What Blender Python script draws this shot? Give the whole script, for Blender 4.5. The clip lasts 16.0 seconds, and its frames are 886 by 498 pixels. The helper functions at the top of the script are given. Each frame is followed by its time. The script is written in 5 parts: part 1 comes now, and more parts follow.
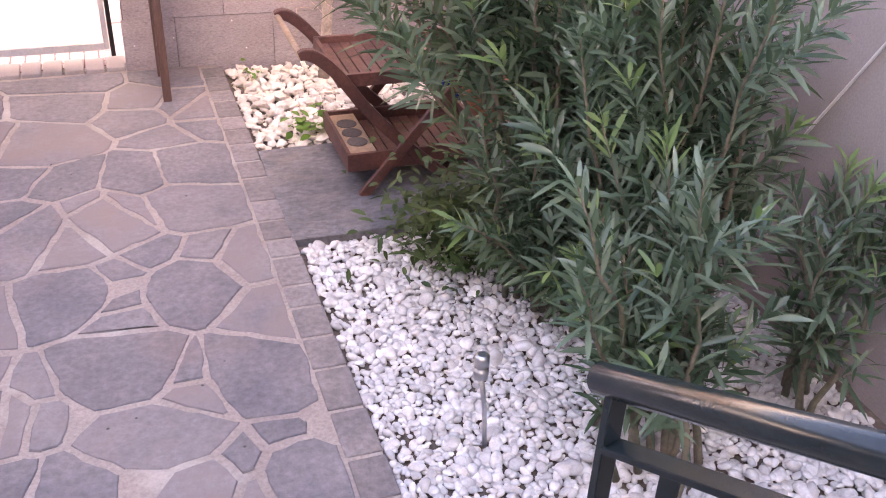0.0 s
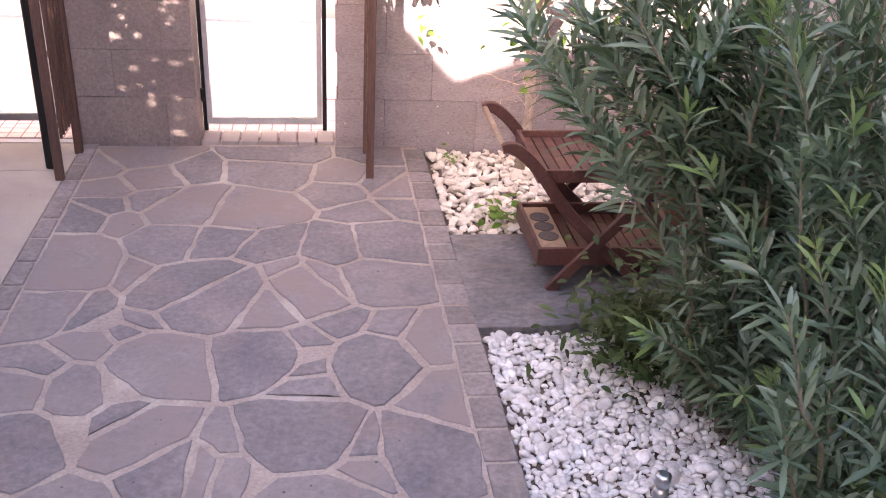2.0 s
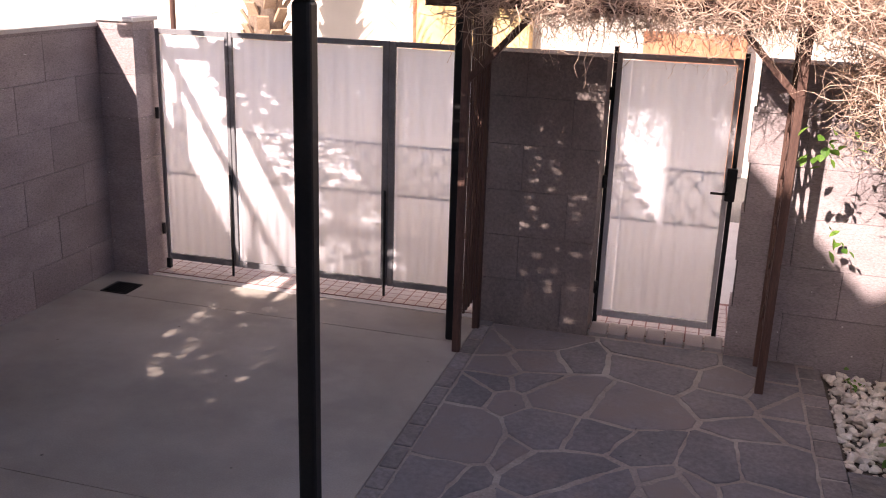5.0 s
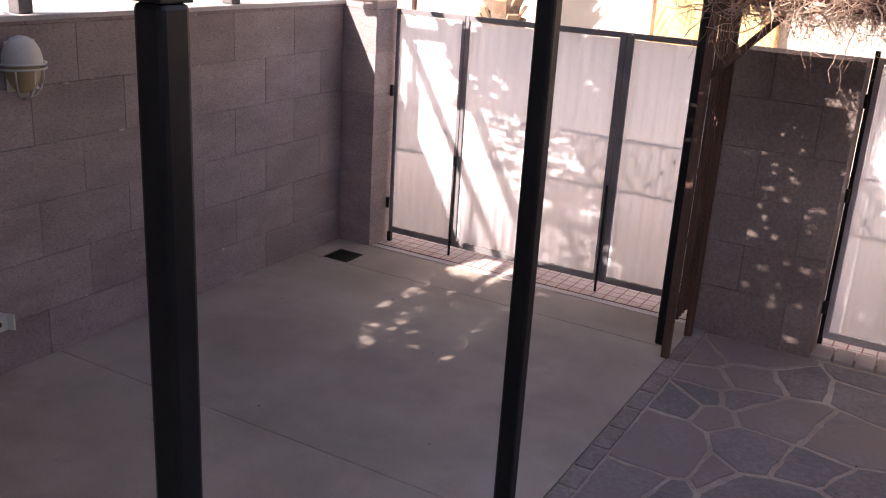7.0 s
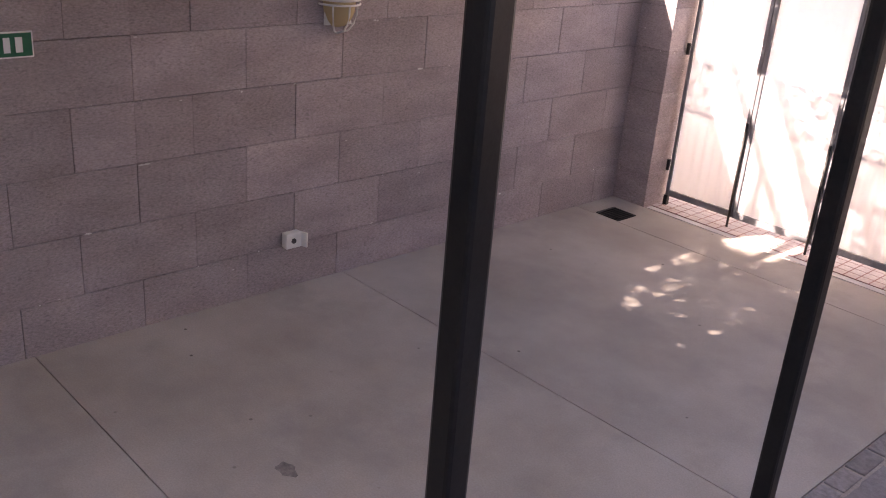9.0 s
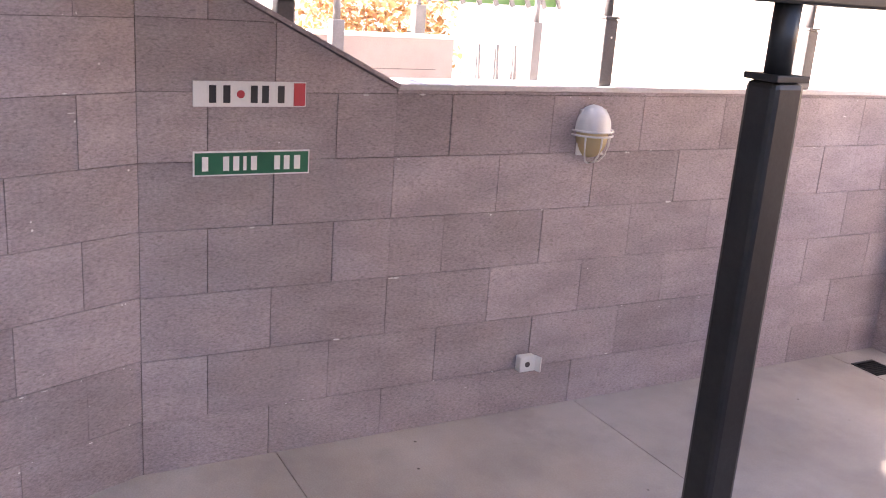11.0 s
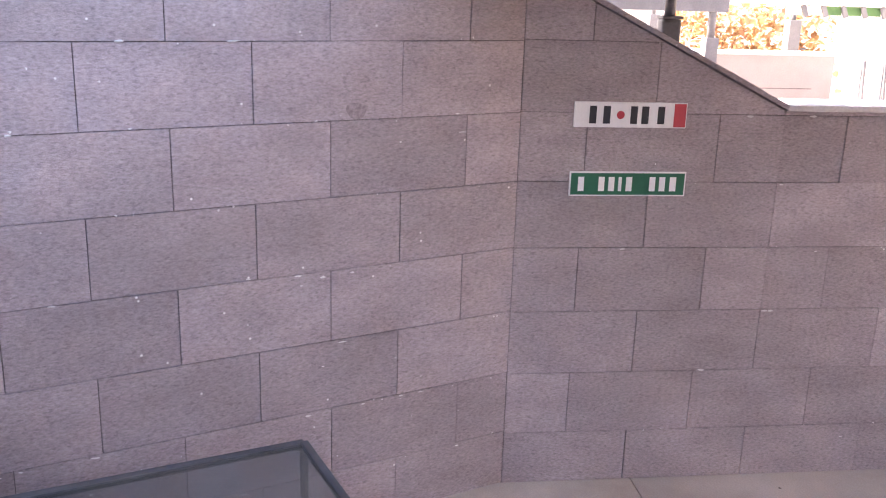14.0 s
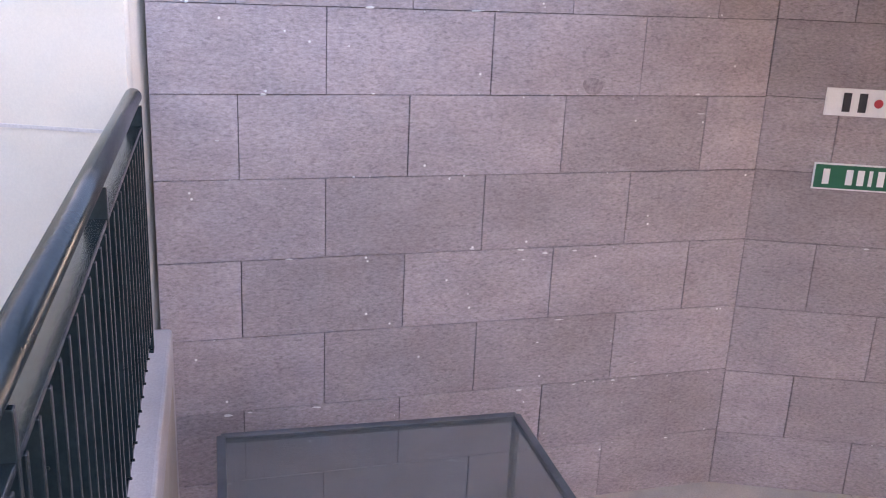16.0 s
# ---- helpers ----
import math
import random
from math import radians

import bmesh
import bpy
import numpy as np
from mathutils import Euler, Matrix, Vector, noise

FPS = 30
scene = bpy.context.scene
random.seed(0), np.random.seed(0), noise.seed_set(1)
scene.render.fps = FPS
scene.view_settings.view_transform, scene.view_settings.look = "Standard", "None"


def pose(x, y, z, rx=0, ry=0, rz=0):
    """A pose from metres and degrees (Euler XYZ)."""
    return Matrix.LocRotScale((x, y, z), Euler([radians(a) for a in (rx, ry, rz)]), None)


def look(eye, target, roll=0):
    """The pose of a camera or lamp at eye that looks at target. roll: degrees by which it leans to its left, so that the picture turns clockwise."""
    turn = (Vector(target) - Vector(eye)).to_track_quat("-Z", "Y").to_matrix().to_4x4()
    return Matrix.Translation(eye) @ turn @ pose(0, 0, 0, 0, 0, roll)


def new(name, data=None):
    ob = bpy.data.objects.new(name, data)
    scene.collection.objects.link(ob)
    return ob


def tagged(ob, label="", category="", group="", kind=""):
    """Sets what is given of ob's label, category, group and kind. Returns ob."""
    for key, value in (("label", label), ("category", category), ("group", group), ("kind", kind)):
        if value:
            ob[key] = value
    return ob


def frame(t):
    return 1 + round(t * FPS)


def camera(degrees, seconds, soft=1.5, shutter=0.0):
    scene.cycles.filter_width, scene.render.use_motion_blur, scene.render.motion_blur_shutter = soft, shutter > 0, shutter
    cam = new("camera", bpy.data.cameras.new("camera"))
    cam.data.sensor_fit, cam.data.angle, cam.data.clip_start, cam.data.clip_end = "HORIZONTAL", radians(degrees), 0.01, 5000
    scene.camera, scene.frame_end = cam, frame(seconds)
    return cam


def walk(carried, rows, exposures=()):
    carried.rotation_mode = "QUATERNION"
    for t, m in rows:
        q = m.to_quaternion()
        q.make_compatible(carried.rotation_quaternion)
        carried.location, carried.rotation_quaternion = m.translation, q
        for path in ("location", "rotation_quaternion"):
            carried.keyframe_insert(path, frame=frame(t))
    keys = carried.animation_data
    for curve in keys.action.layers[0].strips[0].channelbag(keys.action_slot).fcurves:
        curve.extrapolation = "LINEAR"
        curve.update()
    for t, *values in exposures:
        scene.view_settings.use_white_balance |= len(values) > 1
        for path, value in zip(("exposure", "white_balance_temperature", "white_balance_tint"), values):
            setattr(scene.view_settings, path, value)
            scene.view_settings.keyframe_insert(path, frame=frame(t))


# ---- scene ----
cam = camera(50.7, 16.0, soft=1.1)
PATH = [
    (0, (0.246, 0.001, 2.162), (0.844, 1.586, 1.099), 2.9),
    (0.5, (0.226, 0.012, 2.169), (0.709, 1.643, 1.118), 3.0),
    (1, (0.206, 0.022, 2.173), (0.613, 1.686, 1.142), 3.3),
    (1.5, (0.191, 0.03, 2.184), (0.541, 1.73, 1.191), 3.7),
    (2, (0.168, 0.038, 2.201), (0.433, 1.791, 1.275), 3.3),
    (2.5, (0.147, 0.046, 2.217), (0.264, 1.871, 1.406), 2.5),
    (3, (0.132, 0.053, 2.233), (0.121, 1.923, 1.525), 2.0),
    (3.5, (0.133, 0.069, 2.225), (0.018, 1.954, 1.567), 1.3),
    (4, (0.103, 0.05, 2.24), (-0.15, 1.937, 1.625), 3.1),
    (4.2, (0.08, 0.054, 2.236), (-0.228, 1.937, 1.637), 2.9),
    (6.3, (0.04, 0.107, 2.281), (-0.75, 1.839, 1.668), 2.4),
    (6.5, (0.039, 0.115, 2.271), (-0.784, 1.831, 1.656), 2.8),
    (7, (-0.001, 0.1, 2.261), (-0.923, 1.756, 1.621), 3.5),
    (7.5, (-0.007, 0.104, 2.26), (-1.037, 1.683, 1.591), 3.9),
    (8, (-0.029, 0.091, 2.257), (-1.144, 1.596, 1.556), 4.1),
    (8.5, (-0.061, 0.073, 2.244), (-1.279, 1.477, 1.503), 4.5),
    (9, (-0.07, 0.074, 2.241), (-1.394, 1.363, 1.475), 4.6),
    (9.5, (-0.086, 0.062, 2.238), (-1.446, 1.31, 1.468), 5.3),
    (10, (-0.109, 0.04, 2.246), (-1.579, 1.192, 1.532), 4.9),
    (10.2, (-0.104, 0.042, 2.253), (-1.625, 1.158, 1.589), 5.0),
    (12.3, (-0.125, 0.017, 2.223), (-1.946, 0.677, 1.724), 2.3),
    (12.5, (-0.158, -0.007, 2.248), (-1.989, 0.606, 1.729), 1.8),
    (13, (-0.17, -0.023, 2.263), (-2.036, 0.449, 1.719), 1.3),
    (13.5, (-0.187, -0.059, 2.251), (-2.073, 0.324, 1.706), 1.7),
    (14, (-0.188, -0.066, 2.237), (-2.095, 0.182, 1.688), 1.8),
    (14.5, (-0.201, -0.061, 2.234), (-2.116, 0.056, 1.668), 1.6),
    (15, (-0.197, -0.079, 2.22), (-2.109, -0.074, 1.634), 1.1),
    (15.5, (-0.214, -0.127, 2.226), (-2.119, -0.193, 1.62), 2.3),
    (16, (-0.215, -0.163, 2.201), (-2.115, -0.334, 1.6), 2.7),
]
EXPOSURES = [(0, 3.56, 7850, 33), (1.5, 3.31, 7800, 33), (2.5, 3.0, 7650, 31), (3.5, 1.72, 7300, 29), (4.2, 1.32, 7300, 28), (6.3, 1.27, 7350, 28), (7.5, 1.57, 7400, 28),
             (8.5, 1.95, 7700, 29), (9, 2.28, 7800, 29), (10.2, 3.1, 7700, 29), (12.3, 3.4, 7250, 28), (16, 3.5, 7350, 27)]
walk(cam, [(t, look(eye, target, roll)) for t, eye, target, roll in PATH], EXPOSURES)

# ---- light ----
SUN_WAY = Vector((0.39, 1.0, -0.70))
world = bpy.data.worlds.new("sky")
scene.world = world
world.use_nodes = True
wt = world.node_tree
sky = wt.nodes.new("ShaderNodeTexSky")
sky.sky_type, sky.sun_disc = "NISHITA", False
sky.sun_elevation, sky.sun_rotation = radians(33), radians(201.3)
sky.air_density, sky.dust_density, sky.ozone_density = 1.0, 1.5, 1.0
wt.links.new(sky.outputs[0], wt.nodes["Background"].inputs[0])
wt.nodes["Background"].inputs[1].default_value = 0.118
sun = new("sun", bpy.data.lights.new("sun", "SUN"))
sun.data.energy, sun.data.angle, sun.data.color = 5.0, radians(0.5), (1.0, 0.955, 0.885)
sun.matrix_world = Matrix.Translation((-4, -10, 9)) @ SUN_WAY.to_track_quat("-Z", "Y").to_matrix().to_4x4()


# ---- materials ----
def surface(name, dark, light, size=3.0, rough=0.8, grain=60.0, grain_amount=0.25, bump=0.25, vary=0.0,
            specks=0.0, speck_colour=(0.8, 0.78, 0.75), speck_size=45.0, stretch=(1, 1, 1), metallic=0.0, gloss=0.5,
            stain=0.0, stain_colour=(0.1, 0.09, 0.08), stain_size=1.2, island=False, flecks=0.0, fleck_size=38.0, other=None):
    """A solid surface: two colours mixed by a broad noise, darkened and roughened by a fine one, with specks and stains."""
    m = bpy.data.materials.new(name)
    m.use_nodes = True
    t = m.node_tree
    n, link = t.nodes, t.links.new
    b = n["Principled BSDF"]
    b.inputs["Roughness"].default_value = rough
    b.inputs["Metallic"].default_value = metallic
    b.inputs["Specular IOR Level"].default_value = gloss
    geo = n.new("ShaderNodeNewGeometry")
    mp = n.new("ShaderNodeMapping")
    mp.inputs["Scale"].default_value = stretch
    link(geo.outputs["Position"], mp.inputs["Vector"])
    place = mp.outputs[0]

    def noise_tex(scale, detail=5.0, roughness=0.6):
        k = n.new("ShaderNodeTexNoise")
        k.inputs["Scale"].default_value = scale
        k.inputs["Detail"].default_value = detail
        k.inputs["Roughness"].default_value = roughness
        link(place, k.inputs["Vector"])
        return k.outputs["Fac"]

    def ramp(x, a, c):
        r = n.new("ShaderNodeMapRange")
        r.inputs["From Min"].default_value, r.inputs["From Max"].default_value = a, c
        link(x, r.inputs["Value"])
        return r.outputs[0]

    def mix(fac, a, c, kind="MIX"):
        x = n.new("ShaderNodeMix")
        x.data_type, x.blend_type = "RGBA", kind
        for s, v in ((x.inputs[0], fac), (x.inputs[6], a), (x.inputs[7], c)):
            if isinstance(v, bpy.types.NodeSocket):
                link(v, s)
            elif isinstance(v, (int, float)):
                s.default_value = v
            else:
                s.default_value = (*v, 1)
        return x.outputs[2]

    col = mix(ramp(noise_tex(size), 0.32, 0.68), dark, light)
    fine = noise_tex(grain, 4.0, 0.7)
    g = n.new("ShaderNodeMapRange")
    g.inputs["From Min"].default_value, g.inputs["From Max"].default_value = 0.3, 0.7
    g.inputs["To Min"].default_value, g.inputs["To Max"].default_value = 1 - grain_amount, 1 + grain_amount
    link(fine, g.inputs["Value"])
    col = mix(1.0, col, g.outputs[0], "MULTIPLY")
    if vary:
        if island:
            who = geo.outputs["Random Per Island"]
        else:
            who = n.new("ShaderNodeObjectInfo").outputs["Random"]
        v = n.new("ShaderNodeMapRange")
        v.inputs["To Min"].default_value, v.inputs["To Max"].default_value = 1 - vary, 1 + vary
        link(who, v.inputs["Value"])
        col = mix(1.0, col, v.outputs[0], "MULTIPLY")
    if other:
        k = n.new("ShaderNodeMath")
        k.operation = "MULTIPLY"
        link(ramp(n.new("ShaderNodeObjectInfo").outputs["Random"], 0.35, 0.8), k.inputs[0])
        link(ramp(noise_tex(size * 1.7), 0.25, 0.6), k.inputs[1])
        col = mix(k.outputs[0], col, other)
    if flecks:
        k = n.new("ShaderNodeMath")
        k.operation = "MULTIPLY"
        k.inputs[1].default_value = flecks
        link(ramp(noise_tex(fleck_size, 3.0, 0.55), 0.585, 0.67), k.inputs[0])
        col = mix(k.outputs[0], col, tuple(0.45 * c for c in dark))
    if stain:
        s = n.new("ShaderNodeMath")
        s.operation = "MULTIPLY"
        s.inputs[1].default_value = stain
        link(ramp(noise_tex(stain_size, 6.0, 0.65), 0.52, 0.72), s.inputs[0])
        col = mix(s.outputs[0], col, stain_colour)
    if specks:
        w = n.new("ShaderNodeTexVoronoi")
        w.inputs["Scale"].default_value = speck_size
        link(geo.outputs["Position"], w.inputs["Vector"])
        near = ramp(w.outputs["Distance"], 0.16, 0.08)
        some = n.new("ShaderNodeSeparateColor")
        link(w.outputs["Color"], some.inputs[0])
        few = ramp(some.outputs[0], 1 - specks, 1 - specks * 0.7)
        k = n.new("ShaderNodeMath")
        k.operation = "MULTIPLY"
        link(near, k.inputs[0]), link(few, k.inputs[1])
        col = mix(k.outputs[0], col, speck_colour)
    link(col, b.inputs["Base Color"])
    if bump:
        bp = n.new("ShaderNodeBump")
        bp.inputs["Strength"].default_value, bp.inputs["Distance"].default_value = bump, 0.01
        link(fine, bp.inputs["Height"])
        link(bp.outputs[0], b.inputs["Normal"])
    return m


def sheer(name, colour, through_colour, share, rough=0.5):
    """A thin sheet that passes part of the light, scattered."""
    m = bpy.data.materials.new(name)
    m.use_nodes = True
    t = m.node_tree
    b = t.nodes["Principled BSDF"]
    b.inputs["Base Color"].default_value, b.inputs["Roughness"].default_value = (*colour, 1), rough
    tr = t.nodes.new("ShaderNodeBsdfTranslucent")
    tr.inputs[0].default_value = (*through_colour, 1)
    x = t.nodes.new("ShaderNodeMixShader")
    x.inputs[0].default_value = share
    t.links.new(b.outputs[0], x.inputs[1]), t.links.new(tr.outputs[0], x.inputs[2])
    t.links.new(x.outputs[0], t.nodes["Material Output"].inputs[0])
    return m


def leafy(name, dark, light, under, rough=0.4):
    """Leaves: a colour of its own for each leaf, and light that shines through."""
    m = bpy.data.materials.new(name)
    m.use_nodes = True
    t = m.node_tree
    n, link = t.nodes, t.links.new
    b = n["Principled BSDF"]
    b.inputs["Roughness"].default_value = rough
    geo = n.new("ShaderNodeNewGeometry")
    r = n.new("ShaderNodeValToRGB")
    r.color_ramp.elements[0].color, r.color_ramp.elements[1].color = (*dark, 1), (*light, 1)
    link(geo.outputs["Random Per Island"], r.inputs[0])
    link(r.outputs[0], b.inputs["Base Color"])
    tr = n.new("ShaderNodeBsdfTranslucent")
    tr.inputs[0].default_value = (*under, 1)
    x = n.new("ShaderNodeMixShader")
    x.inputs[0].default_value = 0.25
    link(b.outputs[0], x.inputs[1]), link(tr.outputs[0], x.inputs[2])
    link(x.outputs[0], n["Material Output"].inputs[0])
    return m


def smoked_glass(name, tint, dust=0.10):
    m = bpy.data.materials.new(name)
    m.use_nodes = True
    t = m.node_tree
    n, link = t.nodes, t.links.new
    n.remove(n["Principled BSDF"])
    tr, gl = n.new("ShaderNodeBsdfTransparent"), n.new("ShaderNodeBsdfGlossy")
    tr.inputs[0].default_value = (*tint, 1)
    gl.inputs["Roughness"].default_value = 0.12
    x = n.new("ShaderNodeMixShader")
    x.inputs[0].default_value = 0.13
    link(tr.outputs[0], x.inputs[1]), link(gl.outputs[0], x.inputs[2])
    film, veil = n.new("ShaderNodeBsdfDiffuse"), n.new("ShaderNodeMixShader")
    film.inputs[0].default_value = (0.27, 0.285, 0.275, 1)
    veil.inputs[0].default_value = dust
    link(x.outputs[0], veil.inputs[1]), link(film.outputs[0], veil.inputs[2])
    link(veil.outputs[0], n["Material Output"].inputs[0])
    return m


BLOCK = surface("volcanic_block", (0.31, 0.262, 0.268), (0.41, 0.352, 0.358), 2.2, 0.95, 55, 0.26, 0.42, vary=0.11, gloss=0.2,
                specks=0.06, speck_size=26, stretch=(1, 1, 2.4), flecks=0.36, stain=0.35, stain_colour=(0.25, 0.205, 0.205))
MORTAR = surface("dark_joint", (0.07, 0.06, 0.06), (0.13, 0.11, 0.105), 6, 0.95, 90, 0.3, 0.3)
CONCRETE = surface("concrete", (0.325, 0.282, 0.245), (0.485, 0.435, 0.385), 1.1, 0.85, 120, 0.12, 0.12, vary=0.04, specks=0.03, speck_size=16, speck_colour=(0.12, 0.10, 0.09), stain=0.7,
                   stain_colour=(0.29, 0.255, 0.235), stain_size=1.6)
FLAG = surface("slate_flag", (0.158, 0.149, 0.163), (0.262, 0.236, 0.240), 2.6, 0.7, 34, 0.26, 0.5, vary=0.17, other=(0.242, 0.204, 0.198), stain=0.55,
               stain_colour=(0.285, 0.20, 0.165), stain_size=1.0, specks=0.05, speck_size=22, speck_colour=(0.06, 0.055, 0.05))
GROUT = surface("pale_grout", (0.29, 0.24, 0.215), (0.42, 0.355, 0.315), 3, 0.9, 70, 0.22, 0.4, stain=0.6, stain_colour=(0.70, 0.66, 0.62), stain_size=1.3)
SETT = surface("grey_sett", (0.19, 0.168, 0.165), (0.285, 0.25, 0.242), 5, 0.8, 40, 0.22, 0.5, vary=0.2)
SLATE = surface("dark_slate", (0.085, 0.09, 0.105), (0.20, 0.195, 0.205), 4, 0.5, 26, 0.4, 0.8, stain=0.6, stain_colour=(0.27, 0.235, 0.21), stain_size=3, stretch=(1, 1.6, 1))
PEBBLE = surface("white_marble", (0.50, 0.475, 0.465), (0.78, 0.77, 0.76), 22, 0.55, 120, 0.10, 0.2, vary=0.2, island=True)
ROCK = surface("cream_marble", (0.62, 0.53, 0.44), (0.84, 0.77, 0.69), 14, 0.65, 90, 0.1, 0.25, vary=0.15, island=True)
SOIL = surface("soil", (0.10, 0.078, 0.062), (0.17, 0.135, 0.11), 6, 0.95, 60, 0.4, 0.5)
RENDERED = surface("white_render", (0.66, 0.605, 0.525), (0.74, 0.69, 0.61), 1.2, 0.9, 150, 0.05, 0.15)
PLASTER = surface("grey_plaster", (0.33, 0.29, 0.285), (0.42, 0.375, 0.365), 1.6, 0.92, 110, 0.12, 0.3, stain=0.3, stain_colour=(0.27, 0.24, 0.23))
# Same volcanic block as the other walls, its colour darkened for the shade there.
SHADED_BLOCK = surface("shaded_block", (0.215, 0.172, 0.162), (0.305, 0.25, 0.235), 1.8, 0.93, 60, 0.24, 0.45, vary=0.08, stain=0.4, stain_colour=(0.18, 0.14, 0.13), flecks=0.25)
CAPSTONE = surface("wall_cap", (0.52, 0.49, 0.48), (0.64, 0.61, 0.60), 2, 0.85, 90, 0.12, 0.2)
BLACK_PAINT = surface("black_paint", (0.010, 0.0095, 0.010), (0.018, 0.017, 0.017), 5, 0.40, 60, 0.2, 0.05, gloss=0.3)
GREEN_PAINT = surface("green_black_paint", (0.010, 0.017, 0.019), (0.018, 0.027, 0.030), 6, 0.21, 80, 0.15, 0.04)
GATE_STEEL = surface("gate_steel", (0.15, 0.15, 0.165), (0.22, 0.22, 0.235), 6, 0.55, 80, 0.15, 0.05)
PALE_STEEL = surface("pale_grey_steel", (0.40, 0.385, 0.405), (0.50, 0.485, 0.50), 6, 0.5, 80, 0.1, 0.05)
SHEET = sheer("white_gate_sheet", (0.92, 0.93, 0.97), (0.95, 0.96, 1.0), 0.66, 0.45)
TIMBER = surface("dark_timber", (0.075, 0.036, 0.028), (0.135, 0.070, 0.052), 4, 0.7, 40, 0.3, 0.3, stretch=(6, 6, 0.7))
TEAK = surface("red_teak", (0.078, 0.030, 0.025), (0.138, 0.056, 0.043), 4, 0.55, 50, 0.3, 0.2, vary=0.15, stretch=(1, 5, 1))
TEAK_PALE = surface("pale_teak", (0.30, 0.20, 0.13), (0.42, 0.30, 0.21), 6, 0.7, 50, 0.25, 0.2)
# Lit copy of the bark: the vine trunk's sunlight is put into its colour.
SUNLIT_BARK = surface("sunlit_bark", (0.38, 0.30, 0.24), (0.56, 0.46, 0.38), 12, 0.9, 60, 0.3, 0.6)
NEXT_WALL = surface("next_door_plaster", (0.24, 0.20, 0.19), (0.30, 0.255, 0.24), 1.5, 0.9, 90, 0.1, 0.2)
BARK = surface("bark", (0.17, 0.12, 0.09), (0.33, 0.25, 0.19), 9, 0.9, 60, 0.3, 0.6)
STEM = surface("green_brown_stem", (0.10, 0.10, 0.062), (0.20, 0.165, 0.115), 9, 0.8, 60, 0.3, 0.4)
TWIG = surface("dry_twig", (0.42, 0.285, 0.215), (0.70, 0.54, 0.43), 5, 0.9, 60, 0.3, 0.0, vary=0.3, island=True)
OLEANDER = leafy("oleander_leaf", (0.038, 0.078, 0.050), (0.195, 0.265, 0.188), (0.13, 0.24, 0.09), 0.25)
YOUNG_LEAF = leafy("young_oleander_leaf", (0.11, 0.20, 0.07), (0.22, 0.33, 0.13), (0.18, 0.34, 0.08), 0.36)
VINE_LEAF = leafy("vine_leaf", (0.05, 0.14, 0.02), (0.16, 0.30, 0.05), (0.30, 0.55, 0.05), 0.5)
TREE_LEAF = leafy("tree_leaf", (0.03, 0.06, 0.02), (0.08, 0.13, 0.04), (0.08, 0.15, 0.03), 0.5)
PINK_TILE = surface("pink_tile", (0.50, 0.42, 0.42), (0.62, 0.54, 0.53), 8, 0.8, 60, 0.15, 0.1, vary=0.08)
RED_JOINT = surface("red_joint", (0.24, 0.115, 0.11), (0.32, 0.17, 0.16), 5, 0.9, 60, 0.2, 0.2)
ASPHALT = surface("asphalt", (0.10, 0.098, 0.095), (0.15, 0.145, 0.14), 1.5, 0.9, 90, 0.3, 0.3)
DUST = surface("dry_ground", (0.42, 0.385, 0.35), (0.52, 0.48, 0.44), 0.6, 0.95, 30, 0.2, 0.2)
OCHRE = surface("ochre_wall", (0.62, 0.42, 0.19), (0.72, 0.52, 0.26), 1.0, 0.9, 90, 0.06, 0.1)
WHITE_PLASTIC = surface("white_plastic", (0.70, 0.69, 0.66), (0.78, 0.77, 0.74), 9, 0.4, 90, 0.03, 0.0)
LAMP_GLASS = sheer("frosted_glass", (0.62, 0.50, 0.30), (0.7, 0.55, 0.3), 0.3, 0.2)
PLATE_WHITE = surface("plate_white", (0.78, 0.77, 0.76), (0.82, 0.81, 0.80), 9, 0.35, 90, 0.03, 0.0)
PLATE_GREEN = surface("plate_green", (0.008, 0.115, 0.062), (0.012, 0.14, 0.075), 9, 0.35, 90, 0.03, 0.0)
PLATE_RED = surface("plate_red", (0.48, 0.045, 0.06), (0.55, 0.06, 0.075), 9, 0.35, 90, 0.03, 0.0)
INK = surface("plate_ink", (0.02, 0.02, 0.025), (0.03, 0.03, 0.035), 9, 0.4, 90, 0.03, 0.0)
TERRACOTTA = surface("terracotta", (0.42, 0.17, 0.09), (0.52, 0.24, 0.14), 6, 0.85, 60, 0.15, 0.2)
BLUE_GLAZE = surface("blue_glaze", (0.015, 0.03, 0.22), (0.03, 0.06, 0.32), 6, 0.25, 60, 0.1, 0.0)
STEEL = surface("brushed_steel", (0.45, 0.45, 0.46), (0.6, 0.6, 0.6), 9, 0.3, 120, 0.08, 0.0, metallic=1.0)
SMOKED = smoked_glass("smoked_glass", (0.68, 0.73, 0.75))
KERB = surface("grey_kerb_render", (0.36, 0.33, 0.335), (0.45, 0.415, 0.42), 2, 0.9, 110, 0.1, 0.25, stain=0.3, stain_colour=(0.36, 0.33, 0.33))
# Dark steel with its colour lifted to grey to stand for glare and haze.
FAR_STEEL = surface("hazed_dark_steel", (0.085, 0.085, 0.09), (0.14, 0.135, 0.14), 4, 0.6, 80, 0.15, 0.05)
GREEN_CLOTH = surface("green_awning", (0.05, 0.12, 0.04), (0.08, 0.17, 0.06), 5, 0.9, 60, 0.1, 0.0)
CREAM_CLOTH = surface("cream_awning", (0.72, 0.70, 0.58), (0.78, 0.76, 0.64), 5, 0.9, 60, 0.1, 0.0)
